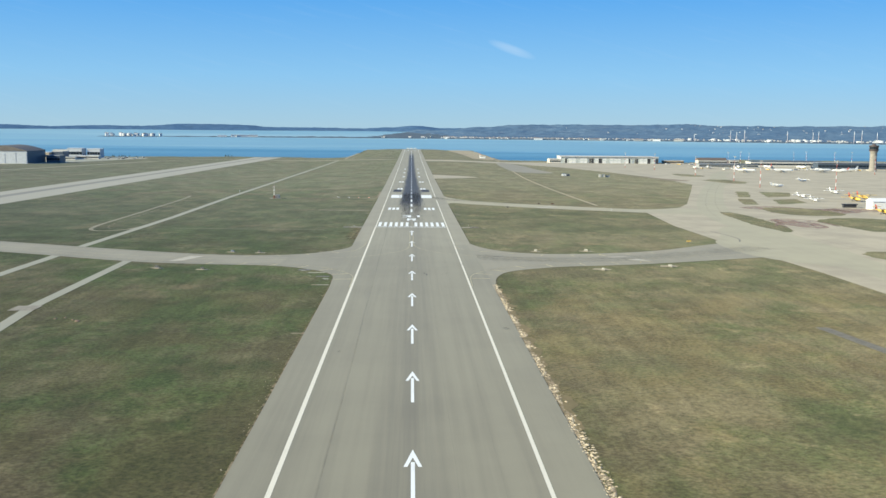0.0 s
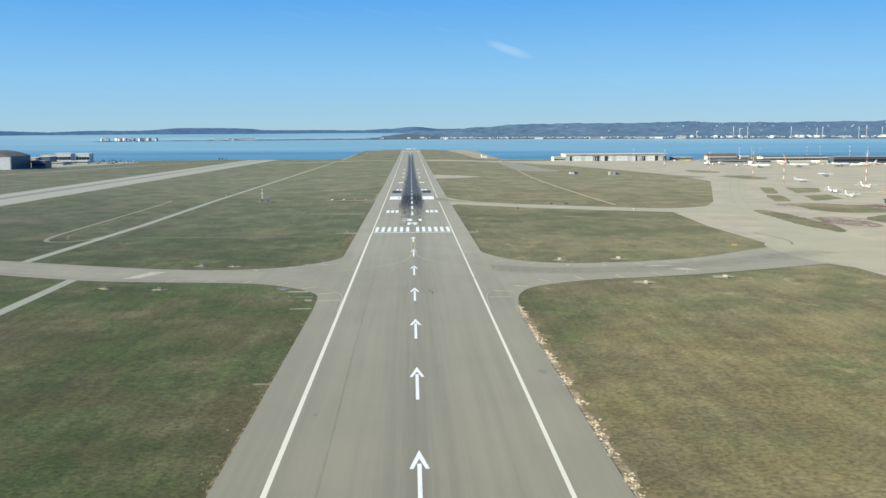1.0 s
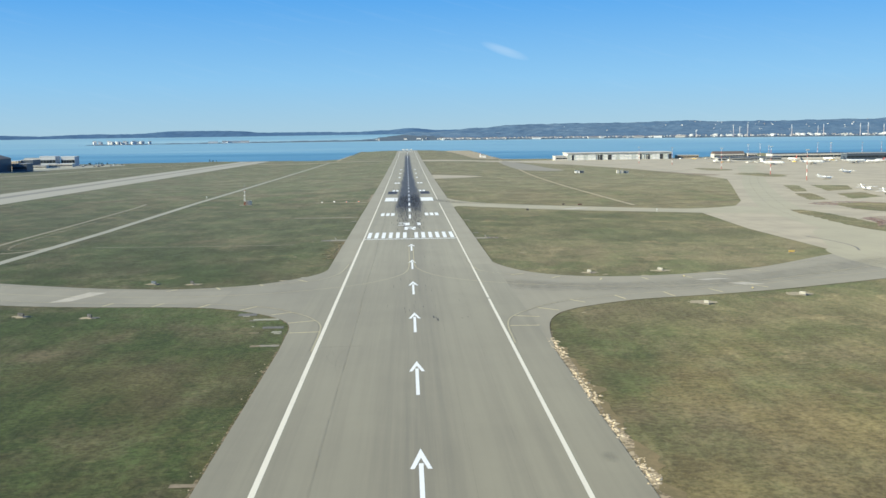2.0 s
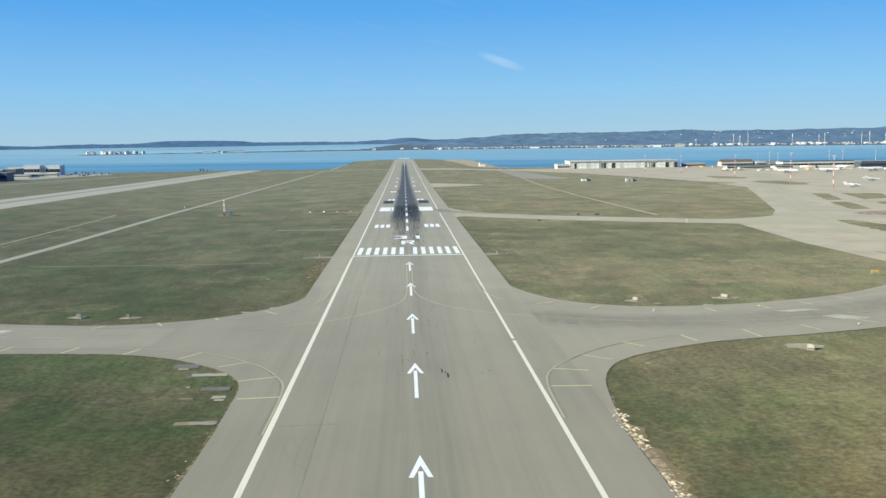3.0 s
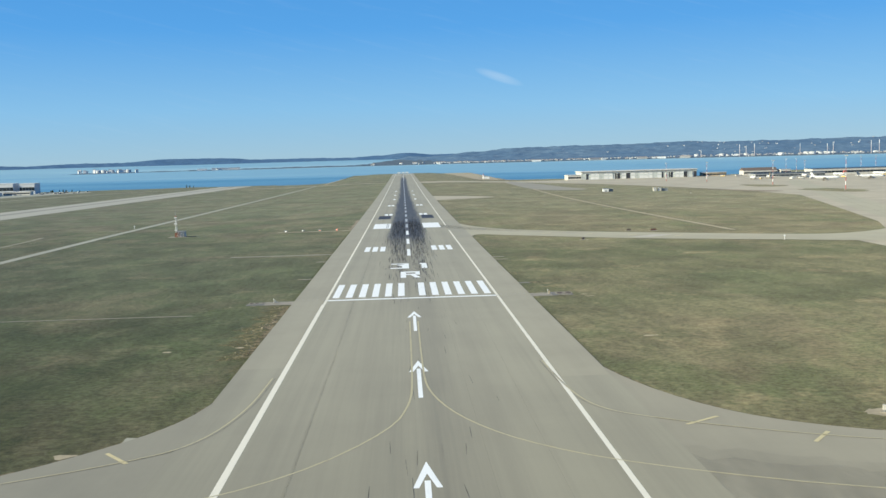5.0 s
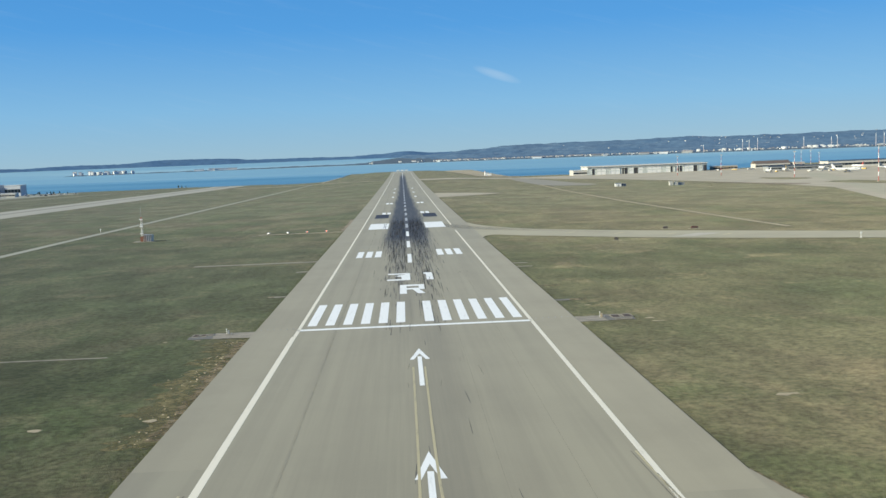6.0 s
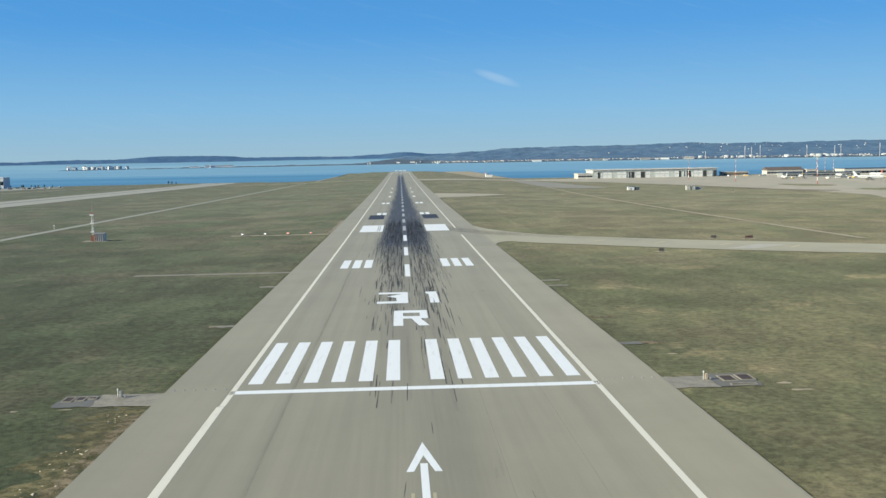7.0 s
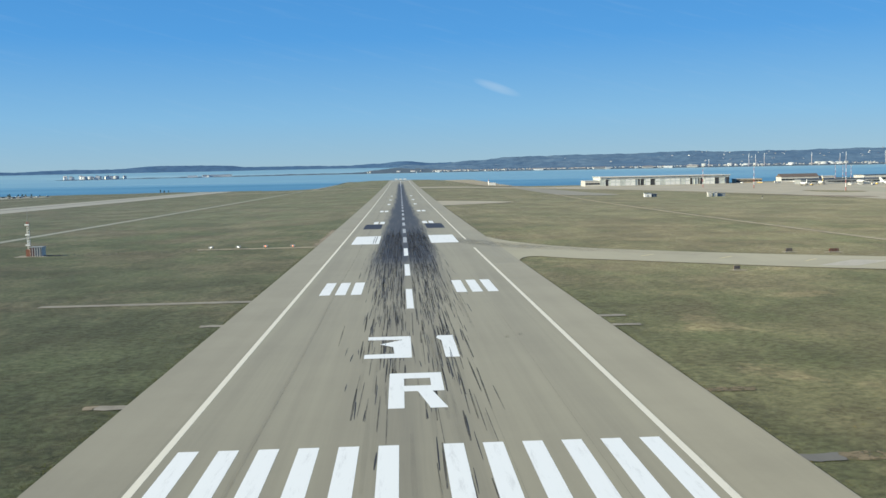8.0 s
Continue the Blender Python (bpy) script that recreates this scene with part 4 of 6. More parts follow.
for x, y in ((104.7, -168.6), (91.4, -140.7)):
    s = thing("edge_marker", x, y, "small yellow marker board on the taxiway edge", "marker", "marker boards on the taxiway", -20, 0.1)
    piece("foot", B(-0.35, 0.35, -0.25, 0.25, 0, 0.06), DARK, s)
    piece("board", B(-0.24, 0.24, -0.05, 0.05, 0.06, 0.46, bevel=0.02), YELLOW_MARK, s)
marker_post(156, 141, "short white post beside the exit taxiway", WHITE)
marker_post(-171, 360, "small white post beside the service road", WHITE)
marker_post(286, 700, "small dark post in the dry grass", DARK)


def runway_end_light(x, y, label, turn=0.0):
    s = thing("runway_light", x, y, label, "light", "lights beside the threshold", turn, 0.08)
    piece("base_plate", B(-0.4, 0.4, -0.35, 0.35, 0, 0.07, bevel=0.02), CONCRETE, s)
    piece("cabinet", B(-0.16, 0.16, -0.16, 0.16, 0.06, 0.82, bevel=0.03), SAND_WALL if x > 0 else GREY, s)
    piece("stalk", pole(-0.36, 0, 0.05, 0.95, 0.04), WHITE, s)
    piece("lamp_head", pole(-0.36, 0, 0.92, 1.14, 0.09, 0.07), WHITE, s)
    piece("side_box", B(0.4, 0.62, -0.1, 0.1, 0.02, 0.30, bevel=0.02), GREY, s)


runway_end_light(-35.6, -0.4, "white threshold lamp and cabinet on concrete stub")
runway_end_light(36.1, 0.2, "tan threshold lamp cabinet on concrete stub")


GRATE = paint("rusty_grating", (0.085, 0.058, 0.045), 0.8, 0.3, 0.4)


def pit(x, y, w, d, label):
    s = thing("cable_pit", x, y, label, "pit", "cable pits beside the threshold", 0.0, 0.10)
    for a in ((-w / 2, w / 2, -d / 2, -d / 2 + 0.18), (-w / 2, w / 2, d / 2 - 0.18, d / 2), (-w / 2, -w / 2 + 0.18, -d / 2 + 0.18, d / 2 - 0.18), (w / 2 - 0.18, w / 2, -d / 2 + 0.18, d / 2 - 0.18)):
        piece("kerb", B(*a, -0.05, 0.09), CONCRETE, s)
    piece("grate", B(-w / 2 + 0.18, w / 2 - 0.18, -d / 2 + 0.18, d / 2 - 0.18, -0.02, 0.05), GRATE, s, "rusty steel grate")


pit(38.9, 0.6, 1.9, 3.0, "open cable pit with rusty grate")
pit(41.2, 0.9, 1.9, 3.0, "open cable pit with rusty grate")
pit(39.8, -2.7, 3.2, 0.8, "narrow cable pit beside dark asphalt")
pit(-41.6, -0.9, 1.3, 2.4, "open cable pit with rusty grate")
pit(-40.2, -0.7, 1.2, 2.0, "open cable pit with rusty grate")
pit(-38.9, -0.4, 1.1, 1.2, "small pale cable pit by the runway")


def lamp_glow(name, colour, strength):
    m, nt, b = material(name, 0.3)
    b.inputs["Base Color"].default_value = (*colour, 1)
    b.inputs["Emission Color"].default_value = (*colour, 1)
    b.inputs["Emission Strength"].default_value = strength
    return m


WHITE_LAMP = lamp_glow("white_lamp", (1.0, 0.95, 0.85), 4.0)
RED_LAMP = lamp_glow("red_lamp", (1.0, 0.20, 0.05), 4.0)
for k in range(4):
    s = thing("approach_slope_light", -67.0 + 9.35 * k, 283.0, "slope indicator unit shining " + ("white" if k < 2 else "orange-red"), "light", "slope lights beside the runway", 0.0, 0.07)
    piece("housing", B(-0.75, 0.75, -0.7, 0.7, 0.45, 1.0, bevel=0.06), GREY, s)
    for a in (-0.5, 0.5):
        piece("leg", pole(a, -0.4, 0.0, 0.5, 0.06), GREY, s)
        piece("leg", pole(a, 0.4, 0.0, 0.5, 0.06), GREY, s)
    piece("lens", B(-0.18, 0.18, -0.74, -0.71, 0.62, 0.80), WHITE_LAMP if k < 2 else RED_LAMP, s, "glowing lens")


STRIPE_BROWN = paint("dark_brown_paint", (0.085, 0.040, 0.040), 0.6, 0.15, 1.0)


def glide_mast():
    s = thing("glide_slope_mast", -122.9, 271, "red and white lattice mast above striped cabin", "antenna mast")
    piece("pad", B(-5, 5, -3, 3, -0.3, 0.15, bevel=0.05), CONCRETE, s)
    cabin = piece("cabin", B(-0.4, 3.6, -1.4, 1.6, 0.15, 3.1, bevel=0.06), OFF_WHITE, s)
    for k in range(5):
        piece("stripe", B(-0.3 + k * 0.8, 0.2 + k * 0.8, -1.46, -1.41, 0.2, 3.05), STRIPE_BROWN if k < 2 else BLUE_GREY, cabin, "dark vertical stripe")
    piece("roof", B(-0.6, 3.8, -1.6, 1.8, 3.1, 3.3, bevel=0.04), GREY, cabin)
    piece("red_cabinet", B(-1.9, -0.5, -1.0, 1.0, 0.15, 2.5, bevel=0.06), RUST, s, "rust-red steel cabinet")
    for k in range(6):
        z0, z1 = 2.6 + k * 1.5 - (2.6 if k == 0 else 0), 2.6 + (k + 1) * 1.5
        seg = bmesh.new()
        for i in range(3):
            a = 2 * math.pi * i / 3
            tube(seg, [(-1.2 + 0.45 * math.cos(a), 0.45 * math.sin(a), z0, 0.07, 0.07), (-1.2 + 0.45 * math.cos(a), 0.45 * math.sin(a), z1, 0.07, 0.07)], 5)
        n = max(2, int((z1 - z0) / 0.6))
        for j in range(n):
            za, zb = z0 + (z1 - z0) * j / n, z0 + (z1 - z0) * (j + 1) / n
            for i in range(3):
                a, b = 2 * math.pi * i / 3, 2 * math.pi * (i + 1) / 3
                tube(seg, [(-1.2 + 0.45 * math.cos(a), 0.45 * math.sin(a), za, 0.035, 0.035), (-1.2 + 0.45 * math.cos(b), 0.45 * math.sin(b), zb, 0.035, 0.035)], 4)
        piece("mast_section", seg, RED if k == 5 else WHITE if k % 2 else OFF_WHITE, s, "red lattice" if k == 5 else "white lattice")
    for z in (3.6, 7.0, 10.3):
        piece("antenna", B(-1.95, -0.45, -0.75, -0.45, z, z + 0.5, bevel=0.08), WHITE, s, "white antenna box")
    piece("top_rod", pole(-1.2, 0, 11.5, 16.5, 0.07, 0.04), GREY, s)
    piece("dark_strip", B(3.6, 9.6, -0.4, 0.2, 0.0, 0.35, bevel=0.04), DARK, s, "low dark strip beside the cabin")


glide_mast()
for k in range(15):
    x, y = -54 - k * 4.6, 278.0 - k * 0.65
    s = thing("fence_post", x, y, "short dark fence post in the grass", "post", "fence posts beside the path")
    piece("post", pole(0, 0, -0.1, 0.9, 0.06, 0.05, 6), DARK, s)


def hut(x, y, w, d, h, wall, roof, label, turn=0.0):
    s = thing("equipment_hut", x, y, label, "hut", "", turn)
    body = piece("wall", B(-w / 2, w / 2, -d / 2, d / 2, -0.3, h), wall, s)
    piece("roof", B(-w / 2 - 0.3, w / 2 + 0.3, -d / 2 - 0.3, d / 2 + 0.3, h, h + 0.3, bevel=0.06), roof, s)
    piece("door", B(-w * 0.12, w * 0.12, -d / 2 - 0.06, -d / 2, 0.0, 2.1), GREY, s)
    return s


hut(229, 835, 6.5, 4, 3.4, WHITE, BLUE_GREY, "small white hut with blue-grey roof")
hut(235, 836, 5, 3.5, 2.8, BLUE_GREY, GREY, "small blue-grey cabin beside the hut")
hut(277, 803, 3.2, 3.2, 4.0, OFF_WHITE, OFF_WHITE, "tall cream equipment box in the grass")
hut(282.5, 804, 3.2, 3.2, 3.8, OFF_WHITE, GREY, "cream equipment box with grey roof")
hut(289, 806, 6.0, 3.2, 2.6, GREY, GREY, "low grey shed beside cream boxes")


def end_screen(x, label):
    s = thing("localizer_screen", x, 2712, label, "antenna", "antenna screens at the runway end")
    piece("screen", B(-4.2, 4.2, -0.4, 0.4, 1.2, 4.4, bevel=0.1), WHITE, s)
    for k in (-3.5, 0, 3.5):
        piece("post", pole(k, 0, -0.5, 1.3, 0.15), GREY, s)


for x in (-12.5, 0.0, 12.5):
    end_screen(x, "white antenna screen at the runway end")


# ---- rubble along the pavement edges ----
def rubble():
    rng = random.Random(11)
    bm = bmesh.new()
    def stone(x, y, r):
        p = at(x, y, 0.02)
        vs = [bm.verts.new(p + Vector((rng.uniform(0.6, 1.2) * r * math.cos(a), rng.uniform(0.6, 1.2) * r * math.sin(a), 0)) * K) for a in (0.3, 1.5, 2.6, 3.8, 5.2)]
        top = bm.verts.new(p + Vector((rng.uniform(-0.2, 0.2) * r, rng.uniform(-0.2, 0.2) * r, rng.uniform(0.25, 0.5) * r)) * K)
        for a, b in zip(vs, vs[1:] + vs[:1]):
            bm.faces.new((a, b, top))
    for y0, y1, side, count, off, wide in ((-460, -235, 1, 2000, 0.9, 0.7), (-470, -243, -1, 190, 1.0, 0.7), (300, 380, -1, 60, 1.5, 0.8), (-74, -8, -1, 190, 2.6, 1.2)):
        for _ in range(count):
            y = y0 + (y1 - y0) * rng.random()
            if noise.noise((y * 0.09, side * 3.0, 0.0)) < -0.1:
                continue
            stone(side * (30.9 + max(0.1, off + rng.gauss(0, wide))), y, rng.choice((0.10, 0.14, 0.20, 0.28, 0.40)) * rng.uniform(0.8, 1.4) * (1.0 if side > 0 else 0.45))
    return tagged(part("rubble", bm, SANDSTONE), "broken pale stones along the runway edge", "rubble", "", "stuff")


FIELD_STONE = sand_material("reddish_field_stone", (0.30, 0.20, 0.15), (0.20, 0.14, 0.10))
SANDSTONE = sand_material("broken_stone", (0.62, 0.51, 0.35), (0.44, 0.35, 0.23))
rubble()
for side, y0, y1, w, mat in ((1, -470, -236, 2.4, PALE_VERGE), (-1, -75, -5, 8.5, DUSTY_GRASS), (-1, -72, -9, 2.4, VERGE), (-1, 290, 385, 2.6, SAND), (1, -425, -238, 4.5, DRY_GRASS), (-1, -470, -243, 0.9, VERGE), (1, 350, 700, 1.6, VERGE)):
    edge_line, n = [], 90
    for k in range(n + 1):
        y = y0 + (y1 - y0) * k / n
        edge_line.append((side * (30.7 + w * (0.5 + 0.7 * abs(noise.noise((y * 0.12, 7.0 * side + w, 0))) + 0.35 * noise.noise((y * 0.7, 3.0 * side + w, 0)))), y))
    outline = [(side * 30.2, y0)] + edge_line + [(side * 30.2, y1)]
    sheet("bare_verge", outline, 0.05 - 0.004 * w, mat, "dry bare verge beside the runway", "ground")
for side in (-1, 1):
    for k in range(6):
        s = thing("threshold_light", side * (23.6 + 1.25 * k), 2.2, "small low runway light on the asphalt", "light", "lights along the threshold", 0.0, 0.12)
        piece("base_plate", pole(0, 0, 0.0, 0.03, 0.12), GREY, s)
        piece("lamp", pole(0, 0, 0.03, 0.17, 0.055, 0.04), GREY, s)
s = thing("white_tower", 182, 1880, "small white building with a tower by the lake", "building")
piece("house", B(-3, 9, -3, 3, -0.5, 5), WHITE, s)
piece("roof", B(-3.4, 9.4, -3.4, 3.4, 5, 5.5, bevel=0.1), OFF_WHITE, s)
piece("tower", tube(bmesh.new(), [(-4.5, 0, -0.5, 1.6, 1.6), (-4.5, 0, 9, 1.2, 1.2)], 10), WHITE, s)
piece("lantern", pole(-4.5, 0, 9, 11, 0.9, 0.6), RED, s)
for x, y, r in ((-109, -307, 0.6), (-106.5, -305.5, 0.5), (-101, -311, 0.8), (-103, -309, 0.45)):
    s = thing("boulder", x, y, "rough reddish stone lying in the grass", "stone", "stones in the grass")
    bm = bmesh.new()
    bmesh.ops.create_icosphere(bm, subdivisions=2, radius=r)
    for v in bm.verts:
        v.co *= 1 + 0.35 * noise.noise(v.co * 1.3 + Vector((x, y, 0)))
        v.co.z = max(-0.2, v.co.z * 0.55)
    piece("stone", bm, FIELD_STONE, s)


# ---- tufts of grass: they ruffle the fields and the pavement edges ----
def tufts():
    rng = np.random.default_rng(5)
    def tax_edges(outline, count):
        pts = smooth_outline(outline)
        picks = rng.integers(0, len(pts), count)
        out = []
        for k in picks:
            a, b = pts[k], pts[(k + 1) % len(pts)]
            f = rng.random()
            out.append((a[0] + (b[0] - a[0]) * f, a[1] + (b[1] - a[1]) * f))
        return [(x + rng.normal(0, 0.5), y + rng.normal(0, 0.5)) for x, y in out if abs(x) > 31.5 and abs(x) < 180]
    spots = []
    for side in (-1, 1):
        ys = rng.uniform(-470, 330, 6500)
        xs = side * (30.7 + np.abs(rng.normal(0, 0.7, 6500)) - 0.25)
        for x, y in zip(xs, ys):
            if (side < 0 and -245 < y < -92) or (side > 0 and (-250 < y < -82 or 190 < y < 340)):
                continue
            spots.append((x, y))
    for outline in (WEST, EAST, EXIT):
        spots += tax_edges(outline, 1800)
    xs, ys = rng.uniform(31.5, 150, 16000), rng.uniform(-470, 280, 16000)
    flip = np.where(rng.random(16000) < 0.5, -1, 1)
    for x, y in zip(xs * flip, ys):
        if noise.noise((x * 0.03, y * 0.03, 1.0)) + 0.4 * noise.noise((x * 0.2, y * 0.2, 5.0)) > -0.05 and off_pavement(x, y):
            spots.append((x, y))
    verts, faces = [], []
    for x, y in spots:
        base = at(x, y, -0.02)
        h, r = rng.uniform(0.03, 0.12) * K, rng.uniform(0.10, 0.30) * K
        a0 = rng.uniform(0, 6.28)
        for k in range(3):
            a = a0 + k * 2.09 + rng.uniform(-0.3, 0.3)
            side = Vector((-math.sin(a), math.cos(a), 0)) * r * 0.55
            tip = Vector((math.cos(a), math.sin(a), 0)) * r + Vector((0, 0, h))
            i = len(verts)
            verts += [base - side, base + side, base + tip]
            faces.append((i, i + 1, i + 2))
    me = bpy.data.meshes.new("grass_tufts")
    me.from_pydata(verts, [], faces)
    me.materials.append(TUFT)
    return tagged(new("grass_tufts", me), "scattered tufts of green and dry grass", "grass", "", "stuff")


def off_pavement(x, y):
    return not (inside_of(WEST, x, y) or inside_of(EAST, x, y) or inside_of(EXIT, x, y))


def tuft_material():
    m, nt, b = material("grass_blades", 0.95)
    g = nt.nodes.new("ShaderNodeNewGeometry")
    p = node(nt, "ShaderNodeSeparateXYZ", i0=metres(nt))
    east = span(nt, p.outputs[0], 10.0, 45.0, 0.0, 0.35)
    c = ramp_of(nt, maths(nt, "ADD", maths(nt, "MULTIPLY", g.outputs["Random Per Island"], 0.4), east), ((0.0, (0.074, 0.089, 0.033)), (0.4, (0.122, 0.118, 0.050)), (0.7, (0.185, 0.155, 0.074)), (1.0, (0.266, 0.222, 0.118))))
    nt.links.new(c, b.inputs["Base Color"])
    b.inputs["Specular IOR Level"].default_value = 0.1
    return m


TUFT = tuft_material()
tufts()


# ---- the apron: masts, aircraft, buildings ----
def light_mast(x, y, height, label="red and white banded floodlight mast"):
    s = thing("floodlight_mast", x, y, label, "light mast", "floodlight masts on the apron")
    piece("base", B(-0.9, 0.9, -0.9, 0.9, -0.3, 0.8, bevel=0.1), CONCRETE, s)
    n = 8
    for k in range(n):
        z0, z1 = 0.8 + (height - 0.8) * k / n, 0.8 + (height - 0.8) * (k + 1) / n
        piece("band", pole(0, 0, z0, z1, 0.42 - 0.028 * k, 0.42 - 0.028 * (k + 1)), WHITE if k % 2 else RED, s, "white band" if k % 2 else "red band")
    head = piece("head_frame", B(-1.7, 1.7, -0.7, 0.7, height, height + 0.35, bevel=0.05), GREY, s)
    for a in (-1.2, 0, 1.2):
        piece("floodlight", B(a - 0.42, a + 0.42, -0.95, -0.25, height - 0.75, height - 0.02, bevel=0.06), OFF_WHITE, head)


for x, y, h in ((414, 526, 32), (481, 472, 34), (434, 678, 34), (446, 895, 30), (442, 1135, 29), (414, 1250, 29), (655, 1371, 30), (723, 1491, 30), (754, 1527, 26), (826, 1453, 31), (857, 1461, 31), (896, 1408, 31), (906, 1351, 32), (778, 988, 30)):
    light_mast(x, y, h)


AIRCRAFT_WHITE = paint("aircraft_white", (0.90, 0.90, 0.87), 0.35, 0.05, 3.0)


def airliner(x, y, turn, length, label, body=AIRCRAFT_WHITE, fin=AIRCRAFT_WHITE):
    """A twin-jet: its nose points along +x before the turn."""
    s = thing("airliner", x, y, label, "aircraft", "airliners parked on the apron", turn)
    r = length * 0.053
    z = r * 2.15
    L = length
    piece("fuselage", tube(bmesh.new(), [(-0.50 * L, 0, z + r * 0.75, r * 0.12, r * 0.12), (-0.40 * L, 0, z + r * 0.45, r * 0.55, r * 0.55), (-0.25 * L, 0, z + r * 0.1, r * 0.95, r * 0.92), (-0.15 * L, 0, z, r, r), (0.36 * L, 0, z, r, r), (0.43 * L, 0, z - r * 0.06, r * 0.85, r * 0.85), (0.48 * L, 0, z - r * 0.18, r * 0.5, r * 0.5), (0.50 * L, 0, z - r * 0.25, r * 0.12, r * 0.12)], 14), body, s)
    for k in (-1, 1):
        piece("wing", prism(bmesh.new(), [(0.10 * L, k * r * 0.6, z - r * 0.6), (-0.13 * L, k * 0.46 * L, z + r * 0.2), (-0.17 * L, k * 0.46 * L, z + r * 0.2), (-0.09 * L, k * 0.16 * L, z - r * 0.4), (-0.08 * L, k * r * 0.6, z - r * 0.6)], (0, 0, 1), r * 0.16), OFF_WHITE, s)
        piece("tailplane", prism(bmesh.new(), [(-0.38 * L, k * r * 0.3, z + r * 0.6), (-0.46 * L, k * 0.16 * L, z + r * 0.8), (-0.49 * L, k * 0.16 * L, z + r * 0.8), (-0.46 * L, k * r * 0.3, z + r * 0.6)], (0, 0, 1), r * 0.1), body, s)
        engine = piece("engine", tube(bmesh.new(), [(0.10 * L, k * 0.155 * L, z - r * 1.15, r * 0.46, r * 0.46), (0.06 * L, k * 0.155 * L, z - r * 1.15, r * 0.54, r * 0.54), (-0.01 * L, k * 0.155 * L, z - r * 1.1, r * 0.44, r * 0.44), (-0.03 * L, k * 0.155 * L, z - r * 1.1, r * 0.25, r * 0.25)], 12), OFF_WHITE, s)
        piece("window_band", B(-0.28 * L, 0.36 * L, k * r * 0.985 - 0.02, k * r * 0.985 + 0.02, z + r * 0.16, z + r * 0.30), GLASS, s, "dark row of windows")
        piece("main_wheel", tube(bmesh.new(), [(-0.04 * L, k * r * 1.5 - 0.3, 0.55, 0.55, 0.55), (-0.04 * L, k * r * 1.5 + 0.3, 0.55, 0.55, 0.55)], 10), DARK, s)
        piece("main_leg", pole(-0.04 * L, k * r * 1.4, 0.5, z - r * 0.5, 0.18), GREY, s)
    piece("fin", prism(bmesh.new(), [(-0.33 * L, -0.12, z + r * 0.8), (-0.455 * L, -0.12, z + 0.19 * L), (-0.51 * L, -0.12, z + 0.19 * L), (-0.46 * L, -0.12, z + r * 0.6)], (0, 1, 0), 0.24), fin, s)
    piece("nose_leg", pole(0.38 * L, 0, 0.4, z - r * 0.8, 0.15), GREY, s)
    piece("nose_wheel", tube(bmesh.new(), [(0.38 * L, -0.25, 0.42, 0.42, 0.42), (0.38 * L, 0.25, 0.42, 0.42, 0.42)], 10), DARK, s)
    piece("cockpit_window", B(0.435 * L, 0.462 * L, -r * 0.55, r * 0.55, z + r * 0.28, z + r * 0.52), GLASS, s)
    return s


airliner(577, 1045, -10, 38, "white airliner parked on pale concrete")
airliner(648, 1060, -6, 38, "white airliner parked on pale concrete", fin=BLUE_GREY)
airliner(725, 1077, 4, 40, "white airliner with a blue fin on the apron", fin=BLUE_GREY)
airliner(764, 1087, 172, 30, "white airliner with a red fin on the apron", fin=RED)
airliner(640, 1260, 80, 34, "white airliner nosed in to the terminal", fin=BLUE_GREY)
airliner(570, 1230, 75, 34, "white airliner nosed in to the terminal", fin=YELLOW)
airliner(705, 1280, 95, 34, "white airliner nosed in to the terminal", fin=RED)
airliner(540, 1215, 82, 30, "white regional airliner beside the terminal pier", fin=AIRCRAFT_WHITE)
airliner(770, 1275, 100, 34, "white airliner nosed in to the terminal", fin=BLUE_GREY)
airliner(800, 1130, 186, 34, "white airliner parked beside the tower", fin=AIRCRAFT_WHITE)


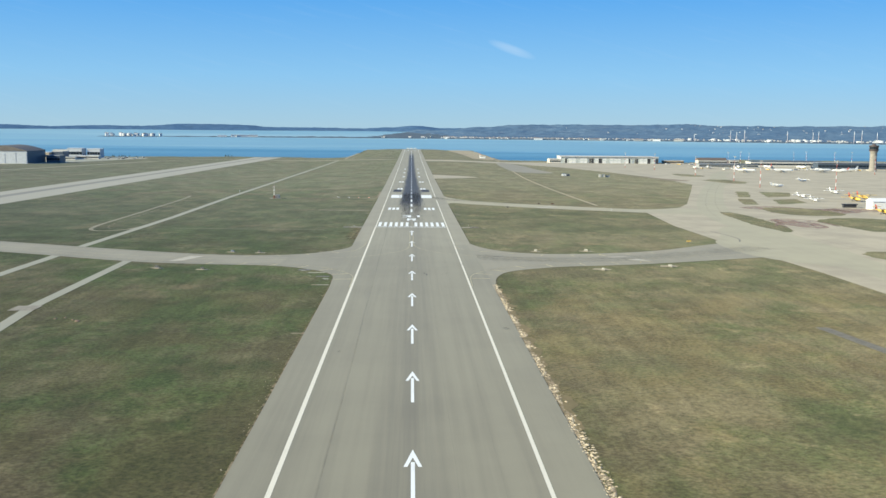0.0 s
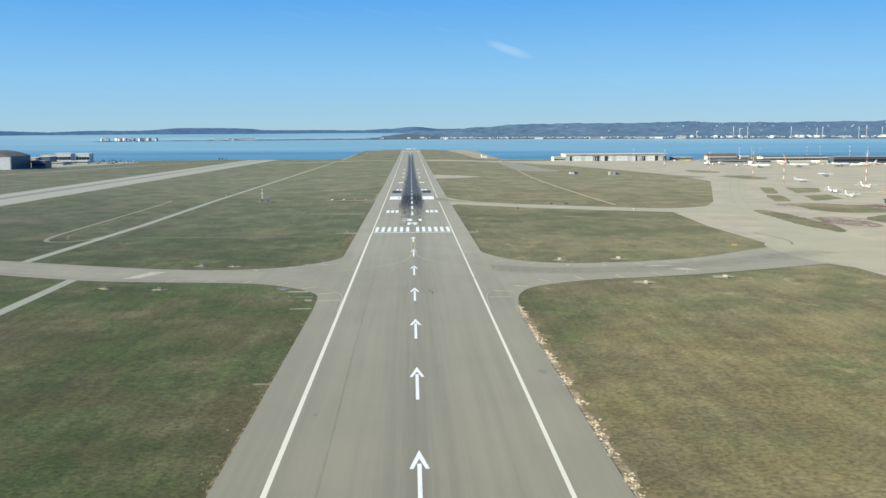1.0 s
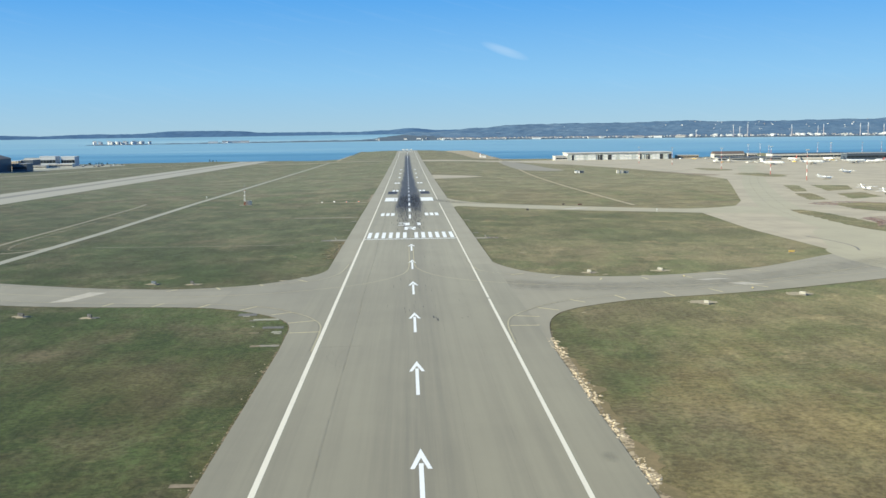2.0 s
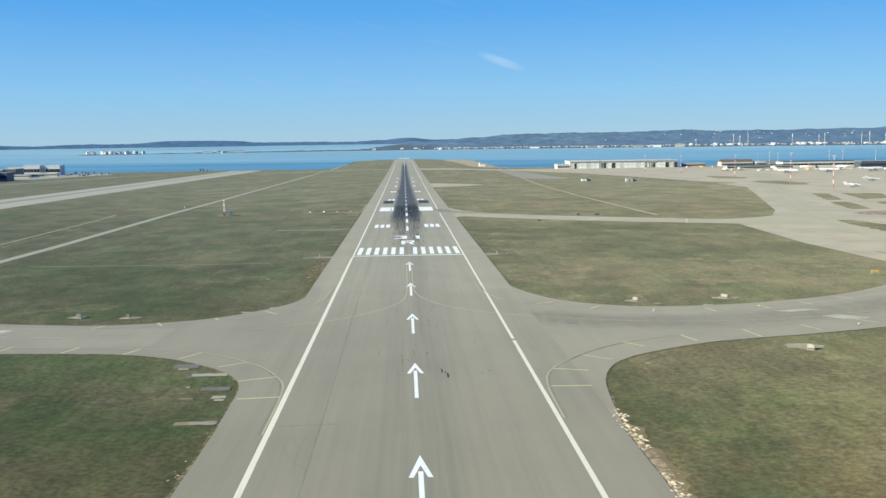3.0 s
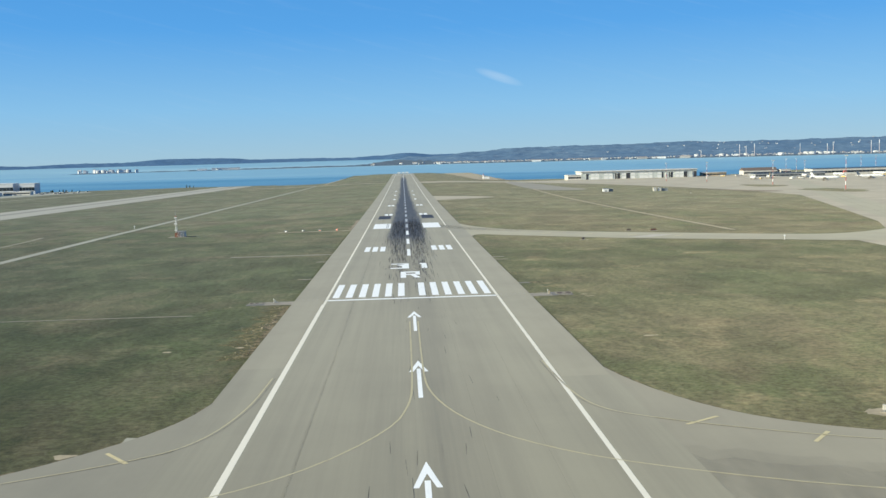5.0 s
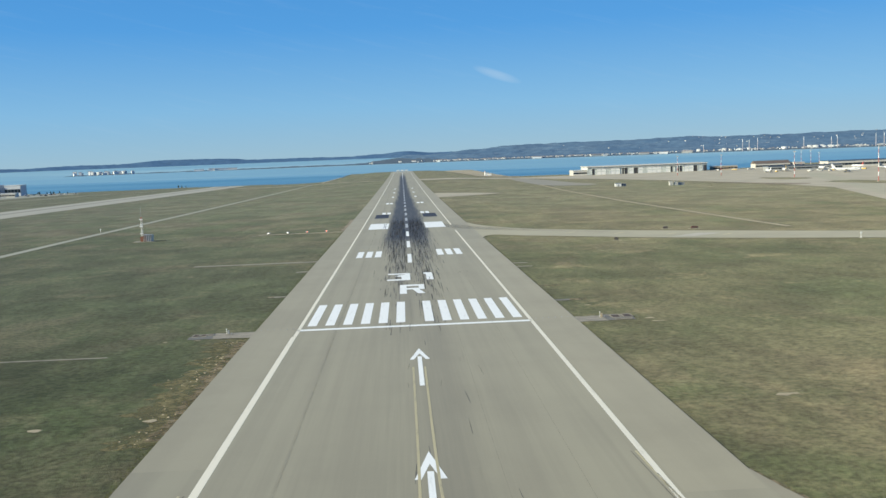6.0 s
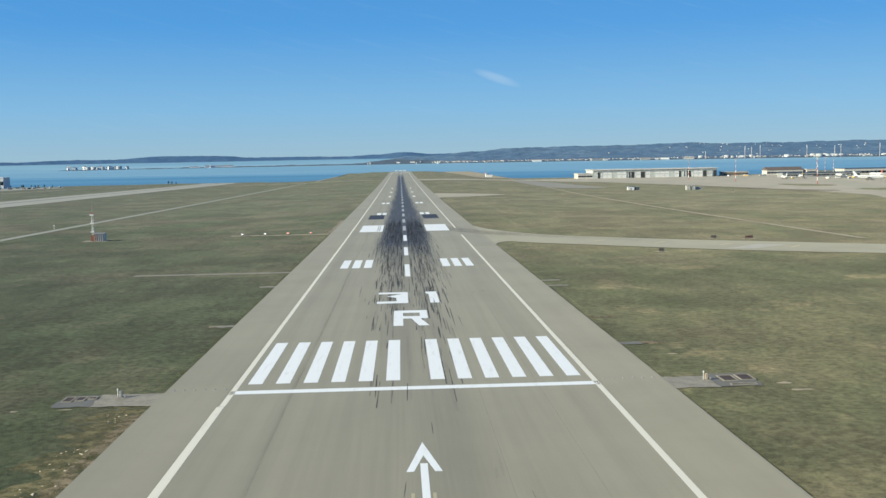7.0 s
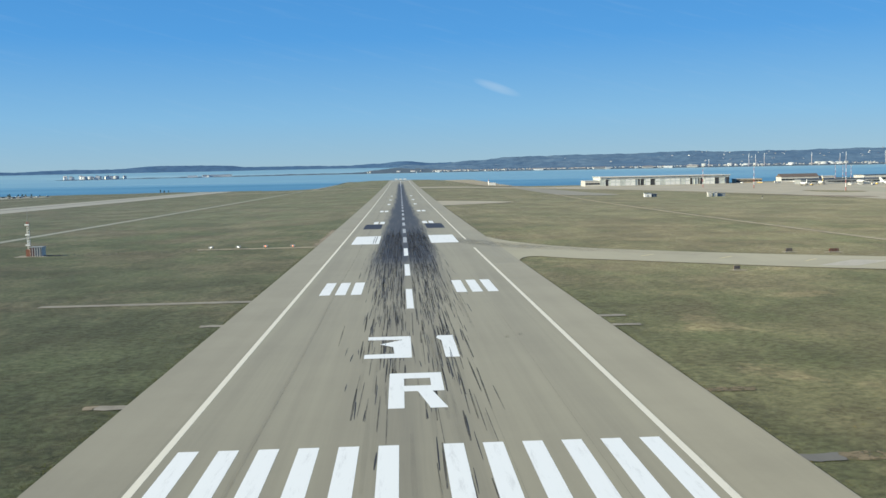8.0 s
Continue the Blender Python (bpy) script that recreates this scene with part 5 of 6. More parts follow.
def propeller_plane(x, y, turn, length, colour, label, floats=False):
    s = thing("propeller_aircraft", x, y, label, "aircraft", "small aircraft on the apron", turn)
    L, r = length, length * 0.062
    z = r * 2.0
    piece("fuselage", tube(bmesh.new(), [(-0.5 * L, 0, z + r * 0.9, r * 0.15, r * 0.15), (-0.2 * L, 0, z + r * 0.25, r * 0.75, r * 0.75), (0.05 * L, 0, z, r, r * 1.1), (0.32 * L, 0, z, r, r * 1.05), (0.45 * L, 0, z - r * 0.2, r * 0.6, r * 0.6), (0.5 * L, 0, z - r * 0.25, r * 0.15, r * 0.15)], 12), colour, s)
    piece("wing", prism(bmesh.new(), [(0.14 * L, -0.68 * L, z + r * 1.15), (0.16 * L, 0, z + r * 1.1), (0.14 * L, 0.68 * L, z + r * 1.15), (0.03 * L, 0.68 * L, z + r * 1.15), (0.0, 0, z + r * 1.1), (0.03 * L, -0.68 * L, z + r * 1.15)], (0, 0, 1), r * 0.22), colour, s)
    piece("fin", prism(bmesh.new(), [(-0.34 * L, -0.1, z + r * 0.7), (-0.44 * L, -0.1, z + r * 0.7 + 0.2 * L), (-0.52 * L, -0.1, z + r * 0.7 + 0.2 * L), (-0.48 * L, -0.1, z + r * 0.7)], (0, 1, 0), 0.2), RED if floats else colour, s)
    piece("tailplane", prism(bmesh.new(), [(-0.40 * L, -0.22 * L, z + r * 0.8 + 0.1 * L), (-0.40 * L, 0.22 * L, z + r * 0.8 + 0.1 * L), (-0.49 * L, 0.22 * L, z + r * 0.8 + 0.1 * L), (-0.49 * L, -0.22 * L, z + r * 0.8 + 0.1 * L)], (0, 0, 1), 0.2), colour, s)
    for k in (-1, 1):
        piece("engine", tube(bmesh.new(), [(0.24 * L, k * 0.24 * L, z + r * 1.3, r * 0.22, r * 0.22), (0.20 * L, k * 0.24 * L, z + r * 1.3, r * 0.36, r * 0.40), (0.0, k * 0.24 * L, z + r * 1.3, r * 0.25, r * 0.25)], 10), colour, s)
        for b in range(3):
            a = 2 * math.pi * b / 3 + 0.4
            blade = bmesh.new()
            c = (0.245 * L, k * 0.24 * L, z + r * 1.3)
            tube(blade, [(c[0], c[1], c[2], 0.05, 0.12), (c[0], c[1] + 0.09 * L * math.cos(a), c[2] + 0.09 * L * math.sin(a), 0.03, 0.10)], 5)
            piece("propeller_blade", blade, DARK, s)
        piece("wheel", tube(bmesh.new(), [(0.02 * L, k * r * 1.6 - 0.18, 0.45, 0.45, 0.45), (0.02 * L, k * r * 1.6 + 0.18, 0.45, 0.45, 0.45)], 10), DARK, s)
        piece("leg", pole(0.02 * L, k * r * 1.3, 0.4, z, 0.12), GREY, s)
    piece("nose_wheel", tube(bmesh.new(), [(0.36 * L, -0.15, 0.35, 0.35, 0.35), (0.36 * L, 0.15, 0.35, 0.35, 0.35)], 10), DARK, s)
    piece("nose_leg", pole(0.36 * L, 0, 0.3, z - r * 0.4, 0.1), GREY, s)
    return s


propeller_plane(441, 544, 10, 17, AIRCRAFT_WHITE, "small white twin-engined aircraft on the apron")
propeller_plane(534, 694, 30, 17, AIRCRAFT_WHITE, "small white twin-engined aircraft on the apron")
propeller_plane(388, 343, -80, 14, AIRCRAFT_WHITE, "small white twin-engined aircraft on the apron")
propeller_plane(374.5, 280, -88, 14, AIRCRAFT_WHITE, "small white twin-engined aircraft on the apron")
propeller_plane(453, 415, -85, 17, AIRCRAFT_WHITE, "small white twin-engined aircraft on the apron")
propeller_plane(416, 286, -84, 21, YELLOW, "yellow fire-fighting flying boat on the apron", True)
propeller_plane(440, 321, -84, 20, YELLOW, "yellow fire-fighting flying boat on the apron", True)
propeller_plane(366, 131, -80, 19, YELLOW, "yellow fire-fighting flying boat on the apron", True)


def long_building(name, x, y, w, d, h, wall, roof, label, bays=8, turn=0.0, category="building", pitched=False, windows=True):
    s = thing(name, x, y, label, category, "", turn)
    piece("wall", B(-w / 2, w / 2, -d / 2, d / 2, -1.5, h), wall, s)
    if pitched:
        bm = bmesh.new()
        prism(bm, [(-w / 2 - 0.6, -d / 2 - 0.6, h), (-w / 2 - 0.6, d / 2 + 0.6, h), (-w / 2 - 0.6, 0, h + d * 0.22)], (1, 0, 0), w + 1.2)
        piece("roof", bm, roof, s)
    else:
        piece("roof", B(-w / 2 - 0.7, w / 2 + 0.7, -d / 2 - 0.7, d / 2 + 0.7, h, h + 0.7), roof, s)
    if windows:
        for k in range(bays):
            a = -w / 2 + w * (k + 0.04) / bays
            b = -w / 2 + w * (k + 0.96) / bays
            piece("window", B(a, b, -d / 2 - 0.12, -d / 2, h * 0.34, h * 0.66), GLASS, s)
    return s


CLADDING = paint("greenish_cladding", (0.60, 0.63, 0.60), 0.6, 0.2, 5.0)


def hangar():
    s = thing("hangar", 449, 1595, "long grey hangar with sliding doors and dark openings", "hangar")
    w, d, h = 222.0, 62.0, 14.5
    body = piece("wall", B(-w / 2, w / 2, -d / 2, d / 2, -1.5, h - 0.5), CLADDING, s)
    piece("roof", B(-w / 2 - 1, w / 2 + 1, -d / 2 - 3, d / 2 + 1, h, h + 1.4, bevel=0.2), OFF_WHITE, s)
    piece("fascia", B(-w / 2, w / 2, -d / 2 - 1.2, -d / 2 - 0.1, h - 3.0, h - 0.05), CLADDING, s)
    openings = ((0.04, 0.06), (0.29, 0.335), (0.385, 0.425), (0.69, 0.71), (0.757, 0.79), (0.885, 0.918), (0.975, 0.998))
    n = 26
    for k in range(n):
        f0, f1 = k / n, (k + 1) / n
        mid = (f0 + f1) / 2
        gap = any(a - 0.012 < mid < b + 0.012 for a, b in openings)
        a, b = -w / 2 + w * f0 + 0.35, -w / 2 + w * f1 - 0.35
        if not gap:
            door = piece("door_leaf", B(a, b, -d / 2 - 0.7, -d / 2 - 0.2, 0, h - 3.1), WHITE if k % 4 else CLADDING, s)
            piece("window_strip", B(a + 0.6, b - 0.6, -d / 2 - 0.78, -d / 2 - 0.7, h * 0.42, h * 0.52), CLADDING, door)
        piece("pillar", B(-w / 2 + w * f0 - 0.35, -w / 2 + w * f0 + 0.35, -d / 2 - 1.0, -d / 2 - 0.05, -1, h - 3.05), CLADDING, s)
    # dark plates on the solid wall: the shade inside open doorways is only colour
    for a, b in openings:
        piece("opening", B(-w / 2 + w * a, -w / 2 + w * b, -d / 2 - 0.30, -d / 2 - 0.1, 0, h - 3.1), DARK, s, "dark plate painted as a shaded open doorway")


hangar()
long_building("annex", 325, 1585, 25, 40, 9, OFF_WHITE, OFF_WHITE, "low cream annex beside the hangar", 5)
long_building("low_building", 600, 1590, 46, 20, 7, SAND_WALL, OFF_WHITE, "low beige building beside the hangar", 7)
long_building("low_building", 689, 1590, 66, 24, 9, OFF_WHITE, BROWN_ROOF, "low building with a brown roof", 10, 0, "building", True)
long_building("low_building", 738, 1585, 20, 18, 9, OFF_WHITE, OFF_WHITE, "white box-shaped airport building", 4)
long_building("terminal", 790, 1420, 150, 34, 11, OFF_WHITE, BLUE_GREY, "pale long terminal building with window band", 22, 0, "terminal")
long_building("terminal_pier", 640, 1330, 120, 22, 7, GREY, BLUE_GREY, "pale terminal pier beside parked airliners", 16, 0, "terminal")
long_building("terminal_pier", 880, 1290, 150, 26, 12, BLUE_GREY, GREY, "dark blue-grey terminal building by the tower", 20, 0, "terminal")
long_building("low_building", 960, 1180, 90, 30, 14, OFF_WHITE, GREY, "pale office block beside the control tower", 12)
long_building("storage_tent", 393, 180, 28, 12, 7, WHITE, WHITE, "white tent-roofed storage shed on the apron", 1, 0, "shed", True, False)
long_building("container", 372, 201, 11, 3, 2.6, DARK, DARK, "dark low container on worn ground", 1, 0, "container", False, False)


def control_tower():
    s = thing("control_tower", 853, 1150, "tall concrete control tower with dark glass cab", "control tower")
    piece("shaft", tube(bmesh.new(), [(0, 0, -1, 7.0, 7.0), (0, 0, 12, 6.2, 6.2), (0, 0, 34, 6.2, 6.2), (0, 0, 38, 7.5, 7.5)], 16), TOWER_CONCRETE, s)
    piece("gallery", pole(0, 0, 38, 40.5, 8.2, 8.6, 16), TOWER_BROWN, s)
    piece("rail", pole(0, 0, 40.5, 41.4, 8.7, 8.7, 16), DARK, s)
    cab = piece("cab_glass", pole(0, 0, 41.4, 46, 7.4, 8.4, 16), GLASS, s, "dark glass cab")
    piece("roof", pole(0, 0, 46, 48.5, 8.8, 8.2, 16), TOWER_BROWN, s)
    piece("roof_plant", pole(0, 0, 48.5, 50.5, 4.0, 3.6, 10), TOWER_BROWN, s)
    piece("mast", pole(0, 0, 50, 58, 0.3, 0.15), GREY, s)


control_tower()


def vehicle(x, y, turn, length, h, colour, label):
    s = thing("service_vehicle", x, y, label, "vehicle", "vehicles on the apron", turn)
    L = length
    piece("body", B(-L / 2, L / 2, -1.1, 1.1, 0.45, h, bevel=0.18), colour, s)
    piece("cab", B(L / 2 - L * 0.28, L / 2 - 0.1, -1.0, 1.0, h * 0.55, h + 0.45, bevel=0.2), WHITE, s)
    for a in (-0.32, 0.32):
        for k in (-1, 1):
            piece("wheel", tube(bmesh.new(), [(a * L, k * 1.05 - 0.15, 0.45, 0.45, 0.45), (a * L, k * 1.05 + 0.15, 0.45, 0.45, 0.45)], 10), DARK, s)


vrng = random.Random(21)
for k in range(46):
    x, y = vrng.uniform(545, 900), vrng.uniform(1165, 1235)
    if k > 22:
        x, y = vrng.uniform(560, 760), vrng.uniform(1480, 1550)
    c = vrng.choice((WHITE, OFF_WHITE, GREY, YELLOW, BLUE_GREY))
    vehicle(x, y, vrng.uniform(0, 360), vrng.uniform(5, 11), vrng.uniform(1.6, 3.0), c, "small parked service vehicle on the apron")

# ---- buildings west of the second runway ----
def arched_hangar(x, y, w, d, h, label):
    s = thing("hangar", x, y, label, "hangar")
    piece("front_wall", B(-w / 2, w / 2, -d / 2, -d / 2 + 1, -2, h), PALE_BLUE, s)
    # sides painted darker than the front: shade of the east face put into colour
    piece("side_wall", B(w / 2 - 1, w / 2, -d / 2 + 1, d / 2, -2, h), BLUE_GREY, s)
    piece("side_wall", B(-w / 2, -w / 2 + 1, -d / 2 + 1, d / 2, -2, h), BLUE_GREY, s)
    piece("back_wall", B(-w / 2 + 1, w / 2 - 1, d / 2 - 1, d / 2, -2, h), GREY, s)
    n = 10
    outline = [(-w / 2 - 1 + (w + 2) * k / n, -d / 2 - 1, h + math.sin(math.pi * k / n) * h * 0.42) for k in range(n + 1)]
    piece("roof", prism(bmesh.new(), outline, (0, 1, 0), d + 2), GREY_ROOF, s)
    for k in range(5):
        a = -w / 2 + w * (k + 0.06) / 5
        piece("door_leaf", B(a, a + w * 0.88 / 5, -d / 2 - 0.4, -d / 2, 0, h * 0.86), PALE_BLUE, s)


arched_hangar(-767, 1265, 100, 90, 24, "big pale blue-grey hangar with a curved grey-brown roof")
long_building("workshop", -697, 1310, 26, 30, 14, BLUE_GREY, GREY, "dark blue-grey workshop beside the hangar", 5)
long_building("workshop", -815, 1545, 50, 40, 15, SAND_WALL, OFF_WHITE, "beige workshop with flat pale roof", 8)
long_building("workshop", -778, 1560, 24, 40, 17, BLUE_GREY, OFF_WHITE, "blue-grey workshop with pale roof", 4)
long_building("office_block", -790, 1700, 34, 30, 22, PALE_BLUE, WHITE, "pale blue-grey office block near the lake", 5)
long_building("office_block", -748, 1705, 30, 30, 21, PALE_BLUE, WHITE, "pale blue-grey office block near the lake", 5)
long_building("office_block", -830, 1715, 34, 26, 18, OFF_WHITE, OFF_WHITE, "pale low office building near the lake", 6)
long_building("shed", -730, 1600, 50, 16, 7, OFF_WHITE, WHITE, "long low white shed by the yard", 8)
long_building("shed", -745, 1520, 30, 14, 6, OFF_WHITE, GREY, "low pale shed by the yard", 4)
for k in range(24):
    vehicle(vrng.uniform(-740, -620), vrng.uniform(1560, 1720), vrng.uniform(0, 360), vrng.uniform(4, 8), vrng.uniform(1.5, 2.6), vrng.choice((WHITE, GREY, DARK, OFF_WHITE, BLUE_GREY)), "parked vehicle in the grey yard")


# ---- trees near the lake ----
LEAVES = material("dark_foliage", 0.9)
_nt, _b = LEAVES[1], LEAVES[2]
_nt.links.new(mixed(_nt, grain(_nt, 1.2), (0.035, 0.050, 0.022), (0.075, 0.090, 0.040)), _b.inputs["Base Color"])
LEAVES = LEAVES[0]
BARK = paint("bark", (0.12, 0.09, 0.06), 0.9, 0.2, 0.5)


def tree(x, y, h, rng):
    s = thing("tree", x, y, "dark evergreen tree near the lake", "tree", "trees by the lake")
    trunk = bmesh.new()
    tube(trunk, [(0, 0, -0.5, 0.35, 0.35), (0.1, 0, h * 0.35, 0.26, 0.26), (0.2, 0.1, h * 0.8, 0.08, 0.08)], 6)
    for k in range(4):
        a = k * 1.6 + rng.random()
        tube(trunk, [(0.1, 0, h * (0.3 + 0.08 * k), 0.12, 0.12), (math.cos(a) * h * 0.22, math.sin(a) * h * 0.22, h * (0.5 + 0.08 * k), 0.04, 0.04)], 5)
    piece("trunk", trunk, BARK, s)
    crown = bmesh.new()
    for k in range(150):
        a, u = rng.uniform(0, 6.28), rng.random() ** 0.5
        zz = rng.uniform(0.28, 1.0)
        rad = h * 0.30 * u * math.sin(math.pi * min(0.98, 0.12 + zz * 0.88)) ** 0.6 * rng.uniform(0.7, 1.25)
        c = Vector((rad * math.cos(a), rad * math.sin(a), h * zz))
        size = h * rng.uniform(0.04, 0.09)
        n = Vector((rng.gauss(0, 1), rng.gauss(0, 1), rng.gauss(0.4, 1))).normalized()
        t1 = n.orthogonal().normalized() * size
        t2 = n.cross(t1)
        crown.faces.new([crown.verts.new(c + p) for p in (t1, t2 * 0.7, -t1, -t2 * 0.7)])
    piece("crown", crown, LEAVES, s)


trng = random.Random(8)
for x, y in [(trng.uniform(-720, -660), trng.uniform(1720, 1790)) for _ in range(9)] + [(-470, 1850), (-462, 1846), (-455, 1852), (-760, 1790), (-800, 1785), (-775, 1800), (575, 1640), (571, 1652), (581, 1648)]:
    tree(x, y, trng.uniform(4, 7), trng)


# ---- the far shores, in polar places round the threshold ----
def polar(az, r):
    return r * math.sin(radians(az)), -300 + r * math.cos(radians(az))


def skyline(az, knots):
    for (a0, h0), (a1, h1) in zip(knots, knots[1:]):
        if a0 <= az <= a1:
            return h0 + (h1 - h0) * ease(a0, a1, az)
    return knots[0][1] if az < knots[0][0] else knots[-1][1]


def far_land(name, az0, az1, r0, r1, height, mat, label, na=200, nr=14):
    bm = bmesh.new()
    rows_ = []
    for j in range(nr + 1):
        row = []
        for i in range(na + 1):
            az, f = az0 + (az1 - az0) * i / na, j / nr
            x, y = polar(az, r0 + (r1 - r0) * f)
            row.append(bm.verts.new(Vector((x, y, LAKE + height(az, f, x, y))) * K))
        rows_.append(row)
    for a, b in zip(rows_, rows_[1:]):
        for i in range(na):
            bm.faces.new((a[i], a[i + 1], b[i + 1], b[i]))
    for f in bm.faces:
        f.smooth = True
    return tagged(part(name, bm, mat), label, "hills", "", "structure")


RIDGE = ((-34, 80), (-23.5, 68), (-21, 56), (-19, 63), (-16.5, 66), (-13.5, 84), (-10, 78), (-8.4, 63), (-3, 57), (-1.5, 66), (0.2, 86), (2, 66), (4.5, 74), (7, 90), (9.5, 96), (11, 104), (13, 107), (16, 119), (19, 109), (22.5, 101), (26, 111), (36, 112))


def rough(x, y, size, amp):
    return amp * (noise.noise((x / size, y / size, 3.1)) + 0.5 * noise.noise((x * 2.3 / size, y * 2.3 / size, 7.7)))


# all three far materials carry blue distance haze in their base colours
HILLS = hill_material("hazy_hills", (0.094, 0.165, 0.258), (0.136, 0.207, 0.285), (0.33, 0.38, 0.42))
WEST_HILLS = hill_material("haze_blue_hills", (0.072, 0.142, 0.250), (0.088, 0.160, 0.262), (0.12, 0.19, 0.28), 0.3)
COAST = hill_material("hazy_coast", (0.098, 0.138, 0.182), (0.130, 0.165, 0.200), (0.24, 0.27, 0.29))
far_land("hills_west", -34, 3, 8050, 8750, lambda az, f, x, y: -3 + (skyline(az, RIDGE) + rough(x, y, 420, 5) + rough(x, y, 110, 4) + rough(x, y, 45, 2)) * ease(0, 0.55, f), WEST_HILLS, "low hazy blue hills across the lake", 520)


def north_height(az, f, x, y):
    return -3 + 14 * ease(0, 0.12, f) * ease(1, 4, az) + (skyline(az, RIDGE) - 10 + rough(x, y, 620, 14)) * ease(0.2, 0.95, f) * ease(-3, 2.5, az) + (rough(x, y, 170, 9) + rough(x, y, 60, 4)) * ease(0.15, 0.5, f)


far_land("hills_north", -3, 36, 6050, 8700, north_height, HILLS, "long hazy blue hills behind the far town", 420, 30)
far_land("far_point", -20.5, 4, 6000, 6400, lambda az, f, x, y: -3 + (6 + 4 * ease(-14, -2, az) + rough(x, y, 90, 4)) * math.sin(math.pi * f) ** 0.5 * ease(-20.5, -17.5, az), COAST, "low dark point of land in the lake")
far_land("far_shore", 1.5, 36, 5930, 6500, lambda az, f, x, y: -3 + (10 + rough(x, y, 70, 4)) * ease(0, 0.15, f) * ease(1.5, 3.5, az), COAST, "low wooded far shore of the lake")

def plain_height(az, f, x, y):
    lift = 34 * ease(6400, 8600, math.hypot(x, y + 300))
    return lift - 3 + (7 + rough(x, y, 90, 3)) * ease(0, 0.08, f) * ease(-6 + 5 * f, -2 + 4 * f, az)


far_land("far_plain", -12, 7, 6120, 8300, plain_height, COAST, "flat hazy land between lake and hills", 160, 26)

FAR_WHITE = far_paint("far_white_wall", (0.60, 0.63, 0.65))
BRIGHT_WALL = far_paint("far_bright_wall", (0.86, 0.87, 0.87))
FAR_CREAM = far_paint("far_cream_wall", (0.429, 0.444, 0.444))
FAR_ROOF = far_paint("far_roof", (0.252, 0.222, 0.222))
FAR_STACK = far_paint("far_stack", (0.48, 0.44, 0.46))
frng = random.Random(33)


def far_block(az, r, w, d, h, lift, label, category="building", wall=None):
    x, y = polar(az, r)
    s = new("far_building")
    s.matrix_world = Matrix.Translation(Vector((x, y, LAKE + lift)) * K) @ Matrix.Rotation(radians(-az + frng.uniform(-20, 20)), 4, "Z")
    tagged(s, label, category, "buildings on the far shore")
    piece("wall", B(-w / 2, w / 2, -d / 2, d / 2, -6, h), wall or frng.choice((FAR_WHITE, FAR_WHITE, FAR_CREAM)), s)
    if frng.random() < 0.5:
        piece("roof", prism(bmesh.new(), [(-w / 2 - 1, -d / 2 - 1, h), (-w / 2 - 1, d / 2 + 1, h), (-w / 2 - 1, 0, h + d * 0.2)], (1, 0, 0), w + 2), FAR_ROOF, s)
    else:
        piece("roof", B(-w / 2 - 0.6, w / 2 + 0.6, -d / 2 - 0.6, d / 2 + 0.6, h, h + 1), FAR_WHITE, s)


TOWN_WALL = material("town_walls", 0.9)
_nt = TOWN_WALL[1]
_g = _nt.nodes.new("ShaderNodeNewGeometry")
_nt.links.new(ramp_of(_nt, _g.outputs["Random Per Island"], ((0.0, (0.30, 0.32, 0.34)), (0.45, (0.44, 0.46, 0.47)), (0.75, (0.60, 0.62, 0.63)), (1.0, (0.68, 0.70, 0.71)))), TOWN_WALL[2].inputs["Base Color"])
TOWN_WALL = TOWN_WALL[0]


def far_town(houses):
    """Small houses too far off to tell apart singly."""
    bm = bmesh.new()
    for az, r, w, d, h, lift in houses:
        x, y = polar(az, r)
        first = len(bm.verts)
        bx(bm, -w / 2, w / 2, -d / 2, d / 2, -6, h)
        bm.verts.ensure_lookup_table()
        faces_before = len(bm.faces)
        prism(bm, [(-w / 2 - 0.6, -d / 2 - 0.6, h), (-w / 2 - 0.6, d / 2 + 0.6, h), (-w / 2 - 0.6, 0, h + d * 0.22)], (1, 0, 0), w + 1.2)
        bm.faces.ensure_lookup_table()
        for f in bm.faces[faces_before:]:
            f.material_index = 1
        bm.verts.ensure_lookup_table()
        m = Matrix.Translation(Vector((x, y, LAKE + lift)) * K) @ Matrix.Rotation(radians(-az + frng.uniform(-40, 40)), 4, "Z") @ Matrix.Scale(K, 4)
        for v in bm.verts[first:]:
            v.co = m @ v.co
    return tagged(part("far_houses", bm, [TOWN_WALL, FAR_ROOF]), "small pale houses scattered along the far shore", "houses", "", "stuff")


town = []
for k in range(420):
    az = frng.choice((frng.uniform(2, 28), frng.gauss(6.5, 2.5), frng.uniform(8, 26)))
    town.append((az, frng.uniform(5985, 6450), frng.choice((5, 6, 7, 8, 9, 11)), frng.uniform(7, 10), frng.uniform(2.5, 5.5), 7))
for k in range(55):
    az = frng.choice((frng.uniform(8, 28), frng.gauss(19.5, 2.0), frng.uniform(14, 27)))
    f = frng.uniform(0.35, 0.97)
    r = 6050 + 2650 * f
    town.append((az, r, frng.choice((5, 6, 8, 11)), 7, frng.uniform(2, 4), north_height(az, f, *polar(az, r))))
far_town(town)
for k in range(110):
    az = frng.choice((frng.uniform(2, 28), frng.uniform(8, 26)))
    far_block(az, frng.uniform(5980, 6420), frng.choice((5, 6, 7, 8, 10, 12, 18)), frng.uniform(8, 12), frng.uniform(2.5, 6.5) * (1.5 if az > 16 else 1.0), 7, "pale distant building on the far shore")
